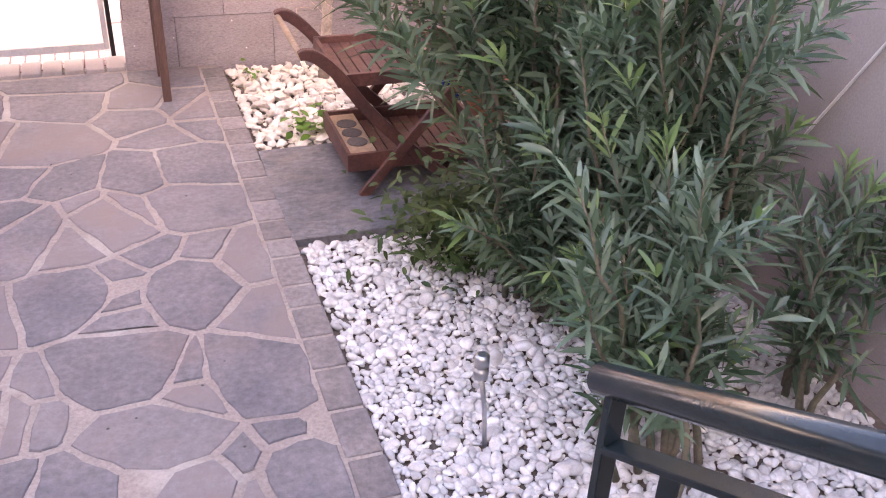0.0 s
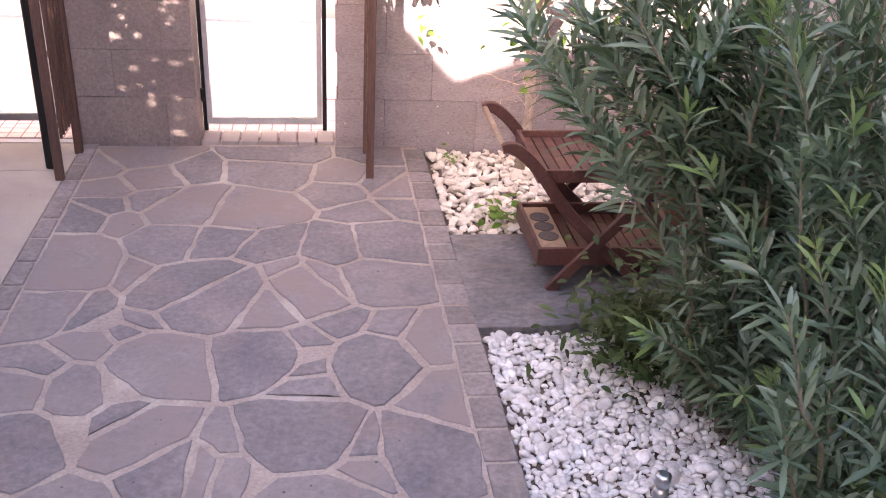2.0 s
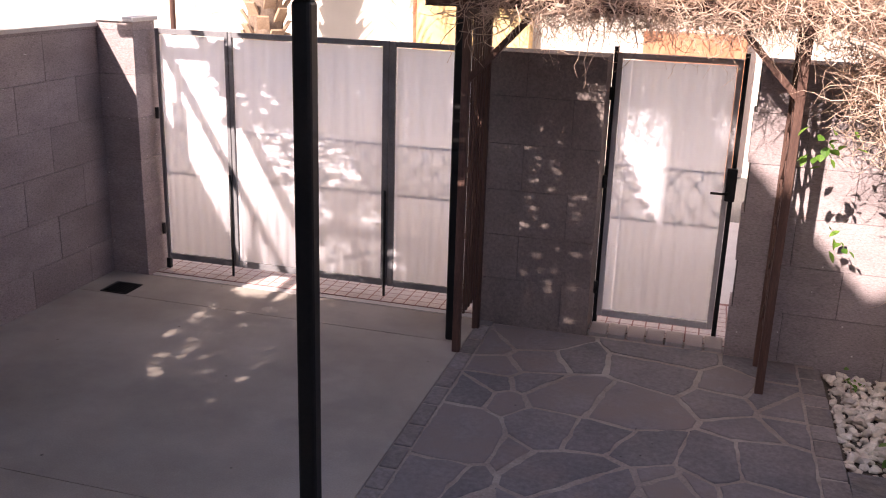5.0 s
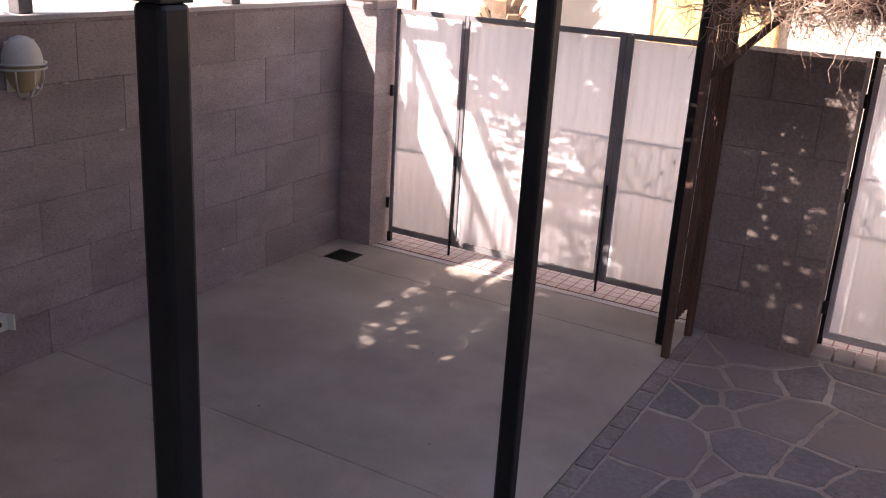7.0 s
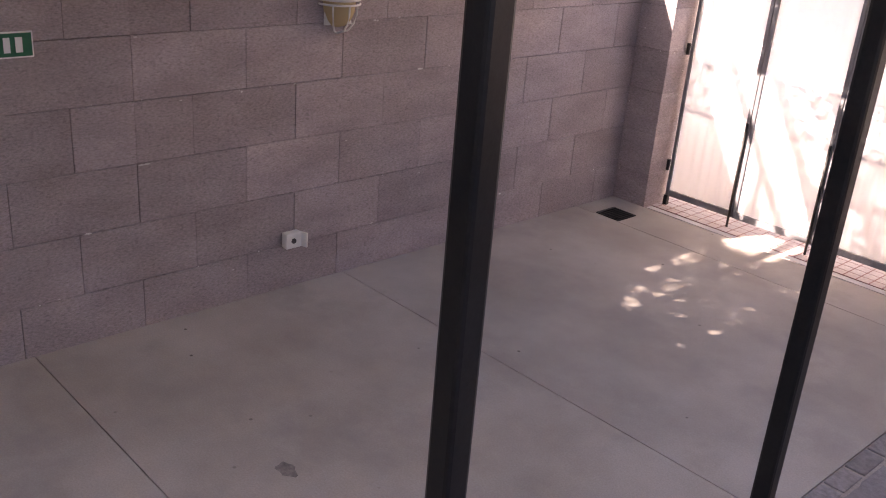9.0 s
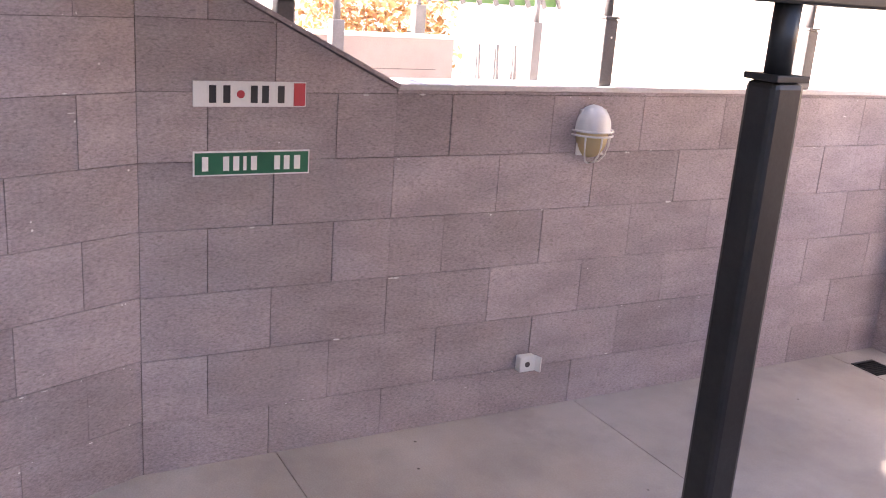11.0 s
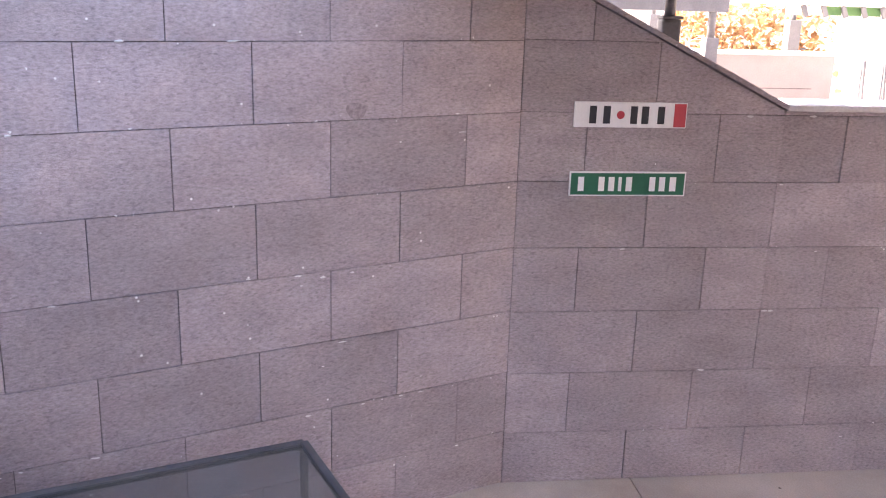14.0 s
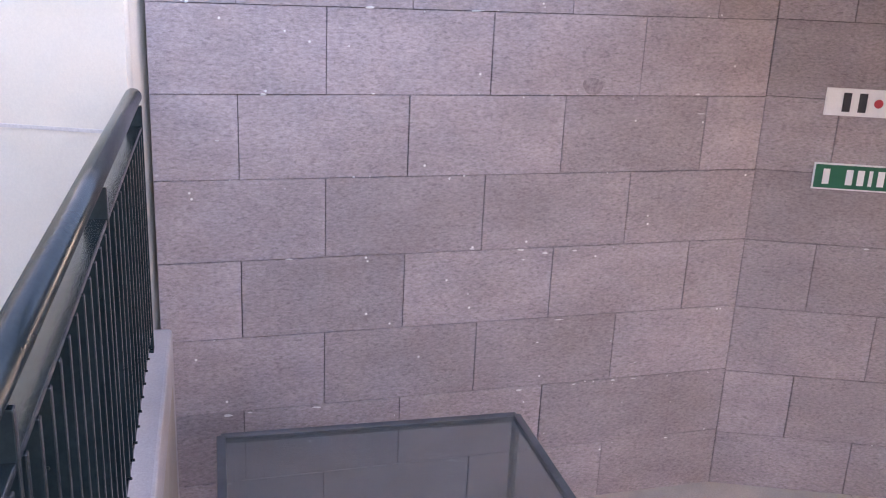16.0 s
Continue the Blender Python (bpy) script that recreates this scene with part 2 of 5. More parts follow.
HEDGE_RED = leafy("red_flowers", (0.30, 0.13, 0.08), (0.46, 0.34, 0.15), (0.36, 0.20, 0.09), 0.6)


# ---- building helpers ----
PLACE = {}


def finish(name, bm, material):
    me = bpy.data.meshes.new(name)
    bm.to_mesh(me)
    bm.free()
    me.materials.append(material)
    return new(name, me)


def thing(name, at, label, category, group="", kind=""):
    """An Empty at a thing's base; its parts are built in world places."""
    ob = new(name)
    ob.empty_display_size = 0.1
    ob.location = at
    PLACE[ob] = Matrix.Translation(at)
    return tagged(ob, label, category, group, kind)


def under(ob, parent):
    ob.parent = parent
    ob.matrix_parent_inverse = PLACE.get(parent, Matrix.Identity(4)).inverted()
    return ob


def part(name, bm, material, parent, label=""):
    return tagged(under(finish(name, bm, material), parent), label)


def solo(name, bm, material, label, category, group="", kind=""):
    return tagged(finish(name, bm, material), label, category, group, kind)


def box(bm, at, size, turn=None, bevel=0.0):
    """A box about its centre; turn: a rotation matrix; bevel: rounded edges."""
    m = Matrix.Translation(at) @ (turn.to_4x4() if turn else Matrix.Identity(4)) @ Matrix.Diagonal((*size, 1))
    made = bmesh.ops.create_cube(bm, size=1, matrix=m)
    if bevel:
        edges = list({e for v in made["verts"] for e in v.link_edges})
        bmesh.ops.bevel(bm, geom=edges, offset=bevel, segments=2, profile=0.5, affect="EDGES")
    return bm


def boxes(*some, bevel=0.0):
    bm = bmesh.new()
    for at, size, *turn in some:
        box(bm, at, size, turn[0] if turn else None, bevel)
    return bm


def ring_frame(way):
    up = Vector((0, 0, 1)) if abs(way.z) < 0.9 else Vector((1, 0, 0))
    a = way.cross(up).normalized()
    return a, a.cross(way).normalized()


def tube(bm, points, radii, sides=10, cap=True):
    """A round bar along points; radii: one, or one a point."""
    points = [Vector(p) for p in points]
    radii = [radii] * len(points) if isinstance(radii, (int, float)) else radii
    rings = []
    for i, (p, r) in enumerate(zip(points, radii)):
        way = (points[min(i + 1, len(points) - 1)] - points[max(i - 1, 0)]).normalized()
        a, b = ring_frame(way)
        rings.append([bm.verts.new(p + r * (math.cos(k) * a + math.sin(k) * b)) for k in (2 * math.pi * j / sides for j in range(sides))])
    for one, two in zip(rings, rings[1:]):
        for j in range(sides):
            f = bm.faces.new((one[j], two[j], two[(j + 1) % sides], one[(j + 1) % sides]))
            f.smooth = True
    if cap:
        bm.faces.new(rings[0]), bm.faces.new(rings[-1][::-1])
    bmesh.ops.recalc_face_normals(bm, faces=bm.faces[:])
    return bm


def lathe(bm, at, profile, sides=24):
    """A turned body about the upright through at; profile: rows of radius, height."""
    rings = [[bm.verts.new((at[0] + r * math.cos(k), at[1] + r * math.sin(k), at[2] + z)) for k in (2 * math.pi * j / sides for j in range(sides))] for r, z in profile]
    for one, two in zip(rings, rings[1:]):
        for j in range(sides):
            f = bm.faces.new((one[j], one[(j + 1) % sides], two[(j + 1) % sides], two[j]))
            f.smooth = True
    bm.faces.new(rings[0][::-1]), bm.faces.new(rings[-1])
    return bm


def bar(bm, a, b, w, h, bevel=0.0, roll=0.0):
    """A rectangular bar from a to b, w across and h high."""
    a, b = Vector(a), Vector(b)
    way = (b - a).normalized()
    side, up = ring_frame(way)
    turn = Matrix((side, way, up)).transposed() @ Matrix.Rotation(roll, 3, "Y")
    return box(bm, (a + b) / 2, (w, (b - a).length, h), turn, bevel)


def clip_poly(poly, p, nrm):
    """The part of a flat polygon with (q - p) . nrm <= 0."""
    out = []
    for i, q in enumerate(poly):
        r = poly[(i + 1) % len(poly)]
        dq, dr = (q - p).dot(nrm), (r - p).dot(nrm)
        if dq <= 0:
            out.append(q)
        if dq * dr < 0:
            out.append(q + (r - q) * (dq / (dq - dr)))
    return out


def prism(bm, base, top):
    """A solid between two rings of as many points."""
    a, b = [bm.verts.new(p) for p in base], [bm.verts.new(p) for p in top]
    bm.faces.new(a[::-1]), bm.faces.new(b)
    for i in range(len(a)):
        j = (i + 1) % len(a)
        bm.faces.new((a[i], a[j], b[j], b[i]))
    bmesh.ops.recalc_face_normals(bm, faces=bm.faces[:])
    return bm


def mesh_of(name, verts, faces, material, smooth=False):
    me = bpy.data.meshes.new(name)
    me.from_pydata([tuple(v) for v in verts] if not isinstance(verts, np.ndarray) else verts.tolist(), [], faces)
    me.materials.append(material)
    if smooth:
        me.polygons.foreach_set("use_smooth", [True] * len(me.polygons))
    me.update()
    return me


# ---- ground and paving ----
ground = solo("ground", boxes(((0, 0, -0.16), (600, 600, 0.2))), DUST, "dry pale ground reaching the horizon", "ground", kind="structure")
road = solo("road", boxes(((0, 9.9, -0.11), (120, 2.4, 0.14))), ASPHALT, "grey asphalt street outside the gates", "road", kind="structure")

SLAB_JOINT = surface("slab_joint", (0.11, 0.09, 0.08), (0.30, 0.26, 0.225), 3, 0.95, 40, 0.3, 0.3)
driveway = solo("driveway", boxes(((-2.64, 1.0, -0.045), (2.76, 9.3, 0.05))), SLAB_JOINT, "pale smooth concrete driveway with thin joints", "driveway", kind="structure")
for y0, y1 in ((-3.6, -0.42), (-0.42, 1.36), (1.36, 3.115), (3.115, 5.23), (5.23, 5.66)):
    bm = boxes(((-2.635, (y0 + y1) / 2, -0.03), (2.76, y1 - y0 - 0.006, 0.06)))
    part("concrete_slab", bm, CONCRETE, driveway)

bm = bmesh.new()
ring = [bm.verts.new((-2.62 + 0.055 * (1 + 0.2 * math.sin(3 * k + 1)) * math.cos(k), 1.80 + 0.034 * (1 + 0.18 * math.sin(5 * k)) * math.sin(k), 0.0008)) for k in (2 * math.pi * j / 18 for j in range(18))]
bm.faces.new(ring)
OIL = surface("old_oil", (0.17, 0.15, 0.14), (0.29, 0.26, 0.235), 18, 0.7, 60, 0.3, 0.1)
part("oil_stain", bm, OIL, driveway, "small old oil stain")

pavement = solo("pavement", boxes(((-1.0, 7.3, -0.045), (30, 3.2, 0.07))), CAPSTONE, "pale mosaic pavement with red joints outside", "pavement", kind="structure")
part("joint_bed", boxes(((-1.9, 6.16, -0.009), (5.4, 0.80, 0.008))), RED_JOINT, pavement)
verts, faces = [], []
for i in range(61):
    for j in range(9):
        x, y, s = -4.5 + i * 0.085, 5.80 + j * 0.085, 0.038
        k = len(verts)
        verts += [(x - s, y - s, -0.012), (x + s, y - s, -0.012), (x + s, y + s, -0.012), (x - s, y + s, -0.012),
                  (x - s, y - s, -0.004), (x + s, y - s, -0.004), (x + s, y + s, -0.004), (x - s, y + s, -0.004)]
        faces += [tuple(k + q for q in f) for f in ((4, 5, 6, 7), (0, 1, 5, 4), (1, 2, 6, 5), (2, 3, 7, 6), (3, 0, 4, 7))]
tagged(under(new("mosaic_tiles", mesh_of("mosaic_tiles", verts, faces, PINK_TILE)), pavement), kind="stuff")

flag_path = solo("flagstone_path", boxes(((-0.225, 2.1, -0.05), (2.05, 7.04, 0.0965))), GROUT, "crazy paving of grey slate in pale mortar", "path", kind="structure")
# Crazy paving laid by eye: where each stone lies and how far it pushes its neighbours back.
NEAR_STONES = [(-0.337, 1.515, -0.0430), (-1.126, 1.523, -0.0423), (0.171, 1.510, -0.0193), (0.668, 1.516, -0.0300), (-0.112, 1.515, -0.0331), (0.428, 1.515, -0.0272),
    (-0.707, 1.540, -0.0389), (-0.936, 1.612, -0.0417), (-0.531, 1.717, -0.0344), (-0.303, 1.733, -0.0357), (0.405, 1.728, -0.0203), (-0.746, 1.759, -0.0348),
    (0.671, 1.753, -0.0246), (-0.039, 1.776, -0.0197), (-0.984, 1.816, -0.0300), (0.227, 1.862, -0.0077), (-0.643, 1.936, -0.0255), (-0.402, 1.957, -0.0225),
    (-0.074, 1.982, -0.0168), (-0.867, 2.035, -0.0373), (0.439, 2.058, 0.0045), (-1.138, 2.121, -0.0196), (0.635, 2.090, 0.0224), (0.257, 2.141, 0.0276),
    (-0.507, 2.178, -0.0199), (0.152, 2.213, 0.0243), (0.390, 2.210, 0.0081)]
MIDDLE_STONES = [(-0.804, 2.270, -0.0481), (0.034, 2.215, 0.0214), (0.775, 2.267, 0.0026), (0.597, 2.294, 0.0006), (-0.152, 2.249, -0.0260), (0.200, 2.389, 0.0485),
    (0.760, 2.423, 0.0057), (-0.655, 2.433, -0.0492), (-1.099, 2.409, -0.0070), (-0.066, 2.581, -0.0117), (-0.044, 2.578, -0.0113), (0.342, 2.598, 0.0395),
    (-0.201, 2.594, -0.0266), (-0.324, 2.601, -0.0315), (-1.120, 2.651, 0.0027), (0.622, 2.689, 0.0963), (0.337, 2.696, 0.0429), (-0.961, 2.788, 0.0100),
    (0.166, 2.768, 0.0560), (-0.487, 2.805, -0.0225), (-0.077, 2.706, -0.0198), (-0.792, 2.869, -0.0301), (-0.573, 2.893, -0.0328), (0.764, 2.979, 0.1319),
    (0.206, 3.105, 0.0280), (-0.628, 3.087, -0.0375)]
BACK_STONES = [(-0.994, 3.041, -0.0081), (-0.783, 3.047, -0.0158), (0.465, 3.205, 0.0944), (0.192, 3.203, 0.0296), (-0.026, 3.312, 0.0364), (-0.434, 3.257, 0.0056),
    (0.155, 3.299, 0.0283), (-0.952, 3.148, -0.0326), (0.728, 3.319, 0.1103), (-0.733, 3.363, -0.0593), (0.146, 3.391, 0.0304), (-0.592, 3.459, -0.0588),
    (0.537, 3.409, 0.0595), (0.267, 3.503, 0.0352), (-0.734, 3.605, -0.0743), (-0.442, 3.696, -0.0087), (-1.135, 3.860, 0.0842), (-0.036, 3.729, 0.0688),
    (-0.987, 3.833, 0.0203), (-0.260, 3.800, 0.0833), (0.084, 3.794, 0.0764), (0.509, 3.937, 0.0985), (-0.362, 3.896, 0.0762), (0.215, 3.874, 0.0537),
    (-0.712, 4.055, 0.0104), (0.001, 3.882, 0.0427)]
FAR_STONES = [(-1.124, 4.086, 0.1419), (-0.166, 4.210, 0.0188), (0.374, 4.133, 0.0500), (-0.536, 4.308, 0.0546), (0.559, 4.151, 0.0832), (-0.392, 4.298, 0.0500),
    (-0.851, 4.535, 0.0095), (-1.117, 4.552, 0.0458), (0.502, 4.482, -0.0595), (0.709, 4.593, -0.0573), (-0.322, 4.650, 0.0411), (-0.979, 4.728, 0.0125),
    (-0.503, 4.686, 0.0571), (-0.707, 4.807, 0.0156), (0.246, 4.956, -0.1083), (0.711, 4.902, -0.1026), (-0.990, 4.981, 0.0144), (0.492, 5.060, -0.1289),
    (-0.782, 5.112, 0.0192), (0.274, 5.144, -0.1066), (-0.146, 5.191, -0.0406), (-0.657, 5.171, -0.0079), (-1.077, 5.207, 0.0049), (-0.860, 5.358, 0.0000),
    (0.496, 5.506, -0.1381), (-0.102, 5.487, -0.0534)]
rng = random.Random(5)
more = [(x + rng.uniform(-0.12, 0.12), y + rng.uniform(-0.12, 0.12), 0.0) for y in (-1.2, -0.75, -0.3, 0.15, 0.6, 1.05) for x in (-0.9, -0.42, 0.05, 0.52)]
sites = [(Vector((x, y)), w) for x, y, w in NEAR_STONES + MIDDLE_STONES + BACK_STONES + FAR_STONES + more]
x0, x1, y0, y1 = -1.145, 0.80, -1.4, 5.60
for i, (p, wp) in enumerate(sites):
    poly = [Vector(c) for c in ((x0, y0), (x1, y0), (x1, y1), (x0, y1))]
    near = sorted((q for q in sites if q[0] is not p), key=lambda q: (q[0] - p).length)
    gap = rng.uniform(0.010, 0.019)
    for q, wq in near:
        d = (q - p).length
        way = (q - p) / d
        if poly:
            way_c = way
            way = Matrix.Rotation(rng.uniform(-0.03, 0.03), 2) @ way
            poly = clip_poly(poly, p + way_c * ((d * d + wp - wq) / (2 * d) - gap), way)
    poly = clip_poly(poly, Vector((0.781, -1.4)), Vector((6.95, 0.085)).normalized()) if poly else poly
    if len(poly) < 3:
        continue
    around = sum((b - a).length for a, b in zip(poly, poly[1:] + poly[:1]))
    spread = abs(sum(a.x * b.y - b.x * a.y for a, b in zip(poly, poly[1:] + poly[:1])))
    if spread / around < 0.04:
        continue
    blunt = []
    for k, b in enumerate(poly):
        one, two = poly[k - 1] - b, poly[(k + 1) % len(poly)] - b
        if one.length > 0.06 and two.length > 0.06 and one.angle(two) < 0.8:
            blunt += [b + one.normalized() * 0.028, b + two.normalized() * 0.028]
        else:
            blunt.append(b)
    poly = blunt
    # Edges are broken into short runs that wander a little, corners rounded off.
    ring = []
    for a, b in zip(poly, poly[1:] + poly[:1]):
        n = max(1, int((b - a).length / 0.045))
        side = Vector((-(b - a).y, (b - a).x)).normalized()
        for k in range(n):
            f = (k + (0.03 if k == 0 else 0)) / n
            q = a + (b - a) * f
            wob = noise.noise((q.x * 7, q.y * 7, i)) * 0.015 + noise.noise((q.x * 31, q.y * 31, i)) * 0.011
            wob *= min(1.0, min((q - a).length, (q - b).length) / 0.07)
            ring.append(q + side * (wob + (0.0 if k else 0.004)))
        ring.append(a + (b - a) * (1 - 0.04 / n))
    mid = sum(ring, Vector((0, 0))) / len(ring)
    z = rng.uniform(0.0, 0.004)
    bm = bmesh.new()
    low = [bm.verts.new((q.x, q.y, -0.02)) for q in ring]
    rim = [bm.verts.new((q.x, q.y, z - 0.003)) for q in ring]
    top = [bm.verts.new((*(q + (mid - q).normalized() * 0.004), z + 0.002)) for q in ring]
    for a, b in ((low, rim), (rim, top)):
        for j in range(len(a)):
            bm.faces.new((a[j], a[(j + 1) % len(a)], b[(j + 1) % len(a)], b[j]))
    bm.faces.new(top)
    bmesh.ops.recalc_face_normals(bm, faces=bm.faces[:])
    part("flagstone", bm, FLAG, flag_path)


part("joint_bed", prism(bmesh.new(), [(0.802, -1.4, -0.05), (0.915, -1.4, -0.05), (0.830, 5.55, -0.05), (0.802, 5.55, -0.05)],
                        [(0.802, -1.4, -0.003), (0.915, -1.4, -0.003), (0.830, 5.55, -0.003), (0.802, 5.55, -0.003)]), GROUT, flag_path)


def sett_row(parent, x_low, x_high, y_low, y_high, xa, xb, lo, hi, seed):
    """A row of setts along the path's edge, which drifts sideways from x_low at y_low to x_high at y_high."""
    r, y = random.Random(seed), y_low
    while y < y_high:
        n = r.uniform(lo, hi)
        f = (y + n / 2 - y_low) / (y_high - y_low)
        x = x_low + (x_high - x_low) * f
        bm = boxes(((x + (xa + xb) / 2, y + n / 2, -0.02 + r.uniform(-0.002, 0.002)), (xb - xa, n - 0.019, 0.05)), bevel=0.005)
        part("sett", bm, SETT, parent)
        y += n


sett_row(flag_path, -1.25, -1.25, -1.4, 5.58, 0.004, 0.092, 0.15, 0.26, 3)
sett_row(flag_path, 0.92, 0.835, -1.4, 5.55, -0.125, 0.0, 0.14, 0.24, 4)

threshold = solo("threshold", boxes(((-0.135, 5.75, -0.03), (0.83, 0.28, 0.04))), GROUT, "row of grey stone setts under the garden gate", "threshold", kind="structure")
for i in range(7):
    part("sett", boxes(((-0.49 + i * 0.119, 5.75 + rng.uniform(-0.01, 0.01), -0.01), (0.108, 0.2, 0.05)), bevel=0.006), PLASTER, threshold)

gravel_bed = solo("planting_bed", boxes(((1.78, 2.0, -0.06), (2.16, 7.1, 0.06))), SOIL, "dark soil bed under white pebbles", "bed", kind="structure")


def pebbles(name, material, x0, x1, y0, y1, step, size, seed, rough, layers=2):
    """Loose stones, each an uneven ball pressed flat, over a rectangle."""
    r = np.random.RandomState(seed)
    bm = bmesh.new()
    bmesh.ops.create_icosphere(bm, subdivisions=2 if rough < 0.4 else 1, radius=1)
    base = np.array([v.co for v in bm.verts])
    tris = np.array([[v.index for v in f.verts] for f in bm.faces])
    bm.free()
    nx, ny = int((x1 - x0) / step), int((y1 - y0) / step)
    allv, allf, k = [], [], 0
    for layer in range(layers):
        for i in range(nx):
            for j in range(ny):
                if layer and r.rand() < 0.5:
                    continue
                s = size * r.lognormal(0, 0.26)
                s = min(s, size * 2.3)
                shape = np.array([1, r.uniform(0.58, 0.9), r.uniform(0.36, 0.58)]) * s
                bumps = base @ r.randn(3, 3)
                v = base * (1 + rough * np.sin(2.2 * bumps).mean(1, keepdims=True)) * shape
                e = Euler((r.normal(0, 0.35), r.normal(0, 0.35), r.uniform(0, 6.3))).to_matrix()
                v = v @ np.array(e).T
                v += (x0 + (i + 0.5 + r.uniform(-0.33, 0.33)) * step, y0 + (j + 0.5 + (i % 2) * 0.5 + r.uniform(-0.33, 0.33)) * step,
                      -0.028 + s * 0.35 + layer * size * 0.62)
                allv.append(v), allf.append(tris + k)
                k += len(base)
    v, f = np.concatenate(allv), np.concatenate(allf)
    return tagged(new(name, mesh_of(name, v, f.tolist(), material, rough < 0.4)), kind="stuff")


tagged(pebbles("white_pebbles", PEBBLE, 0.882, 2.56, 0.9, 3.43, 0.0285, 0.0184, 1, 0.11), "white rounded marble pebbles filling the bed", "pebbles")
tagged(pebbles("cream_stones", ROCK, 0.862, 2.5, 4.36, 5.54, 0.05, 0.031, 2, 0.45), "cream broken marble stones beside the garden wall", "stones")

bm = bmesh.new()
box(bm, (1.706, 3.90, -0.018), (1.708, 0.90, 0.05))
bmesh.ops.subdivide_edges(bm, edges=bm.edges[:], cuts=24, use_grid_fill=True)
for v in bm.verts:
    if v.co.z > 0:
        v.co.z += 0.006 * noise.noise(v.co * 5) + 0.003 * noise.noise(v.co * 21)
solo("slate_slab", bm, SLATE, "dark riven slate slab between the pebble beds", "slab", kind="structure")


# ---- walls ----
def block_wall(name, label, start, end, thick, phases, top=None, flat_top=1.746, length=0.583, hue=BLOCK, first=0.25, course=0.2955):
    """A wall of volcanic blocks laid in half bond along start to end; its face is on the left of that way.
    top: the height at s metres for a sloping top."""
    a, b = Vector(start), Vector(end)
    way = (b - a).normalized()
    out = Vector((-way.y, way.x))
    total = (b - a).length
    h0, h1 = (top(0), top(total)) if top else (flat_top, flat_top)
    r = random.Random(len(name) * 7)

    def at(s, z, depth):
        return Vector((*(a + way * s - out * depth), z))

    outline = [Vector(p) for p in ((0.012, -0.05), (total - 0.012, -0.05), (total - 0.012, h1 - 0.012), (0.012, h0 - 0.012))]
    bm = prism(bmesh.new(), [at(p.x, p.y, 0.012) for p in outline], [at(p.x, p.y, thick - 0.012) for p in outline])
    wall = solo(name, bm, MORTAR, label, "wall", kind="structure")
    slope = Vector((h0 - h1, total)).normalized()
    edges = [-0.05] + [first + course * k for k in range(14)]
    for c in range(len(edges) - 1):
        s = phases[c % 2] - 2 * length
        while s < total:
            poly = [Vector(p) for p in ((s + 0.0012, edges[c] + 0.0012), (s + length - 0.0012, edges[c] + 0.0012),
                                        (s + length - 0.0012, edges[c + 1] - 0.0012), (s + 0.0012, edges[c + 1] - 0.0012))]
            poly = clip_poly(poly, Vector((0, 0)), Vector((-1, 0)))
            poly = clip_poly(poly, Vector((total, 0)), Vector((1, 0))) if poly else poly
            poly = clip_poly(poly, Vector((0, h0)), slope) if poly else poly
            s += length
            if len(poly) < 3 or max(p.x for p in poly) - min(p.x for p in poly) < 0.02:
                continue
            d = r.uniform(-0.0018, 0.0018)
            mid = sum(poly, Vector((0, 0))) / len(poly)
            bm = bmesh.new()
            inner = [at(*(p + (mid - p).normalized() * 0.0011), d) for p in poly]
            rim, back = [at(*p, d + 0.003) for p in poly], [at(*p, thick) for p in poly]
            rows = [[bm.verts.new(q) for q in row] for row in (inner, rim, back)]
            for one, two in zip(rows, rows[1:]):
                for j in range(len(one)):
                    bm.faces.new((one[j], one[(j + 1) % len(one)], two[(j + 1) % len(one)], two[j]))
            bm.faces.new(rows[0]), bm.faces.new(rows[-1][::-1])
            bmesh.ops.recalc_face_normals(bm, faces=bm.faces[:])
            part("block", bm, hue, wall)
    return wall


CORNER = (-4.02, 0.742)
ANG = Vector((0.375, -0.927))
ANG_END = (CORNER[0] + ANG.x * 2.32, CORNER[1] + ANG.y * 2.32)
# The low wall beside the driveway climbs towards the house from 1.19 m beyond the corner.
wall_west = block_wall("wall_west", "brown volcanic block wall beside the driveway", (-4.02, 5.92), (-4.02, 1.905), 0.22, (0.517, 0.226), flat_top=1.746)
wall_west_slope = block_wall("wall_west_ramp", "brown volcanic block wall with a sloping top", (-4.02, 1.905), (-4.02, 0.7424), 0.22, (0.583, 0.292), top=lambda s: 1.746 + 0.49 * s)
wall_porch = block_wall("wall_porch", "brown volcanic block wall climbing beside the porch", (CORNER[0] + ANG.x * 0.0012, CORNER[1] + ANG.y * 0.0012), ANG_END, 0.22, (0.553, 0.257), top=lambda s: 2.316 + 0.49 * s, length=0.5935, first=0.262, course=0.2925)

part("corner_joint", boxes(((-4.045, 0.742, 1.14), (0.03, 0.05, 2.3))), MORTAR, wall_porch)


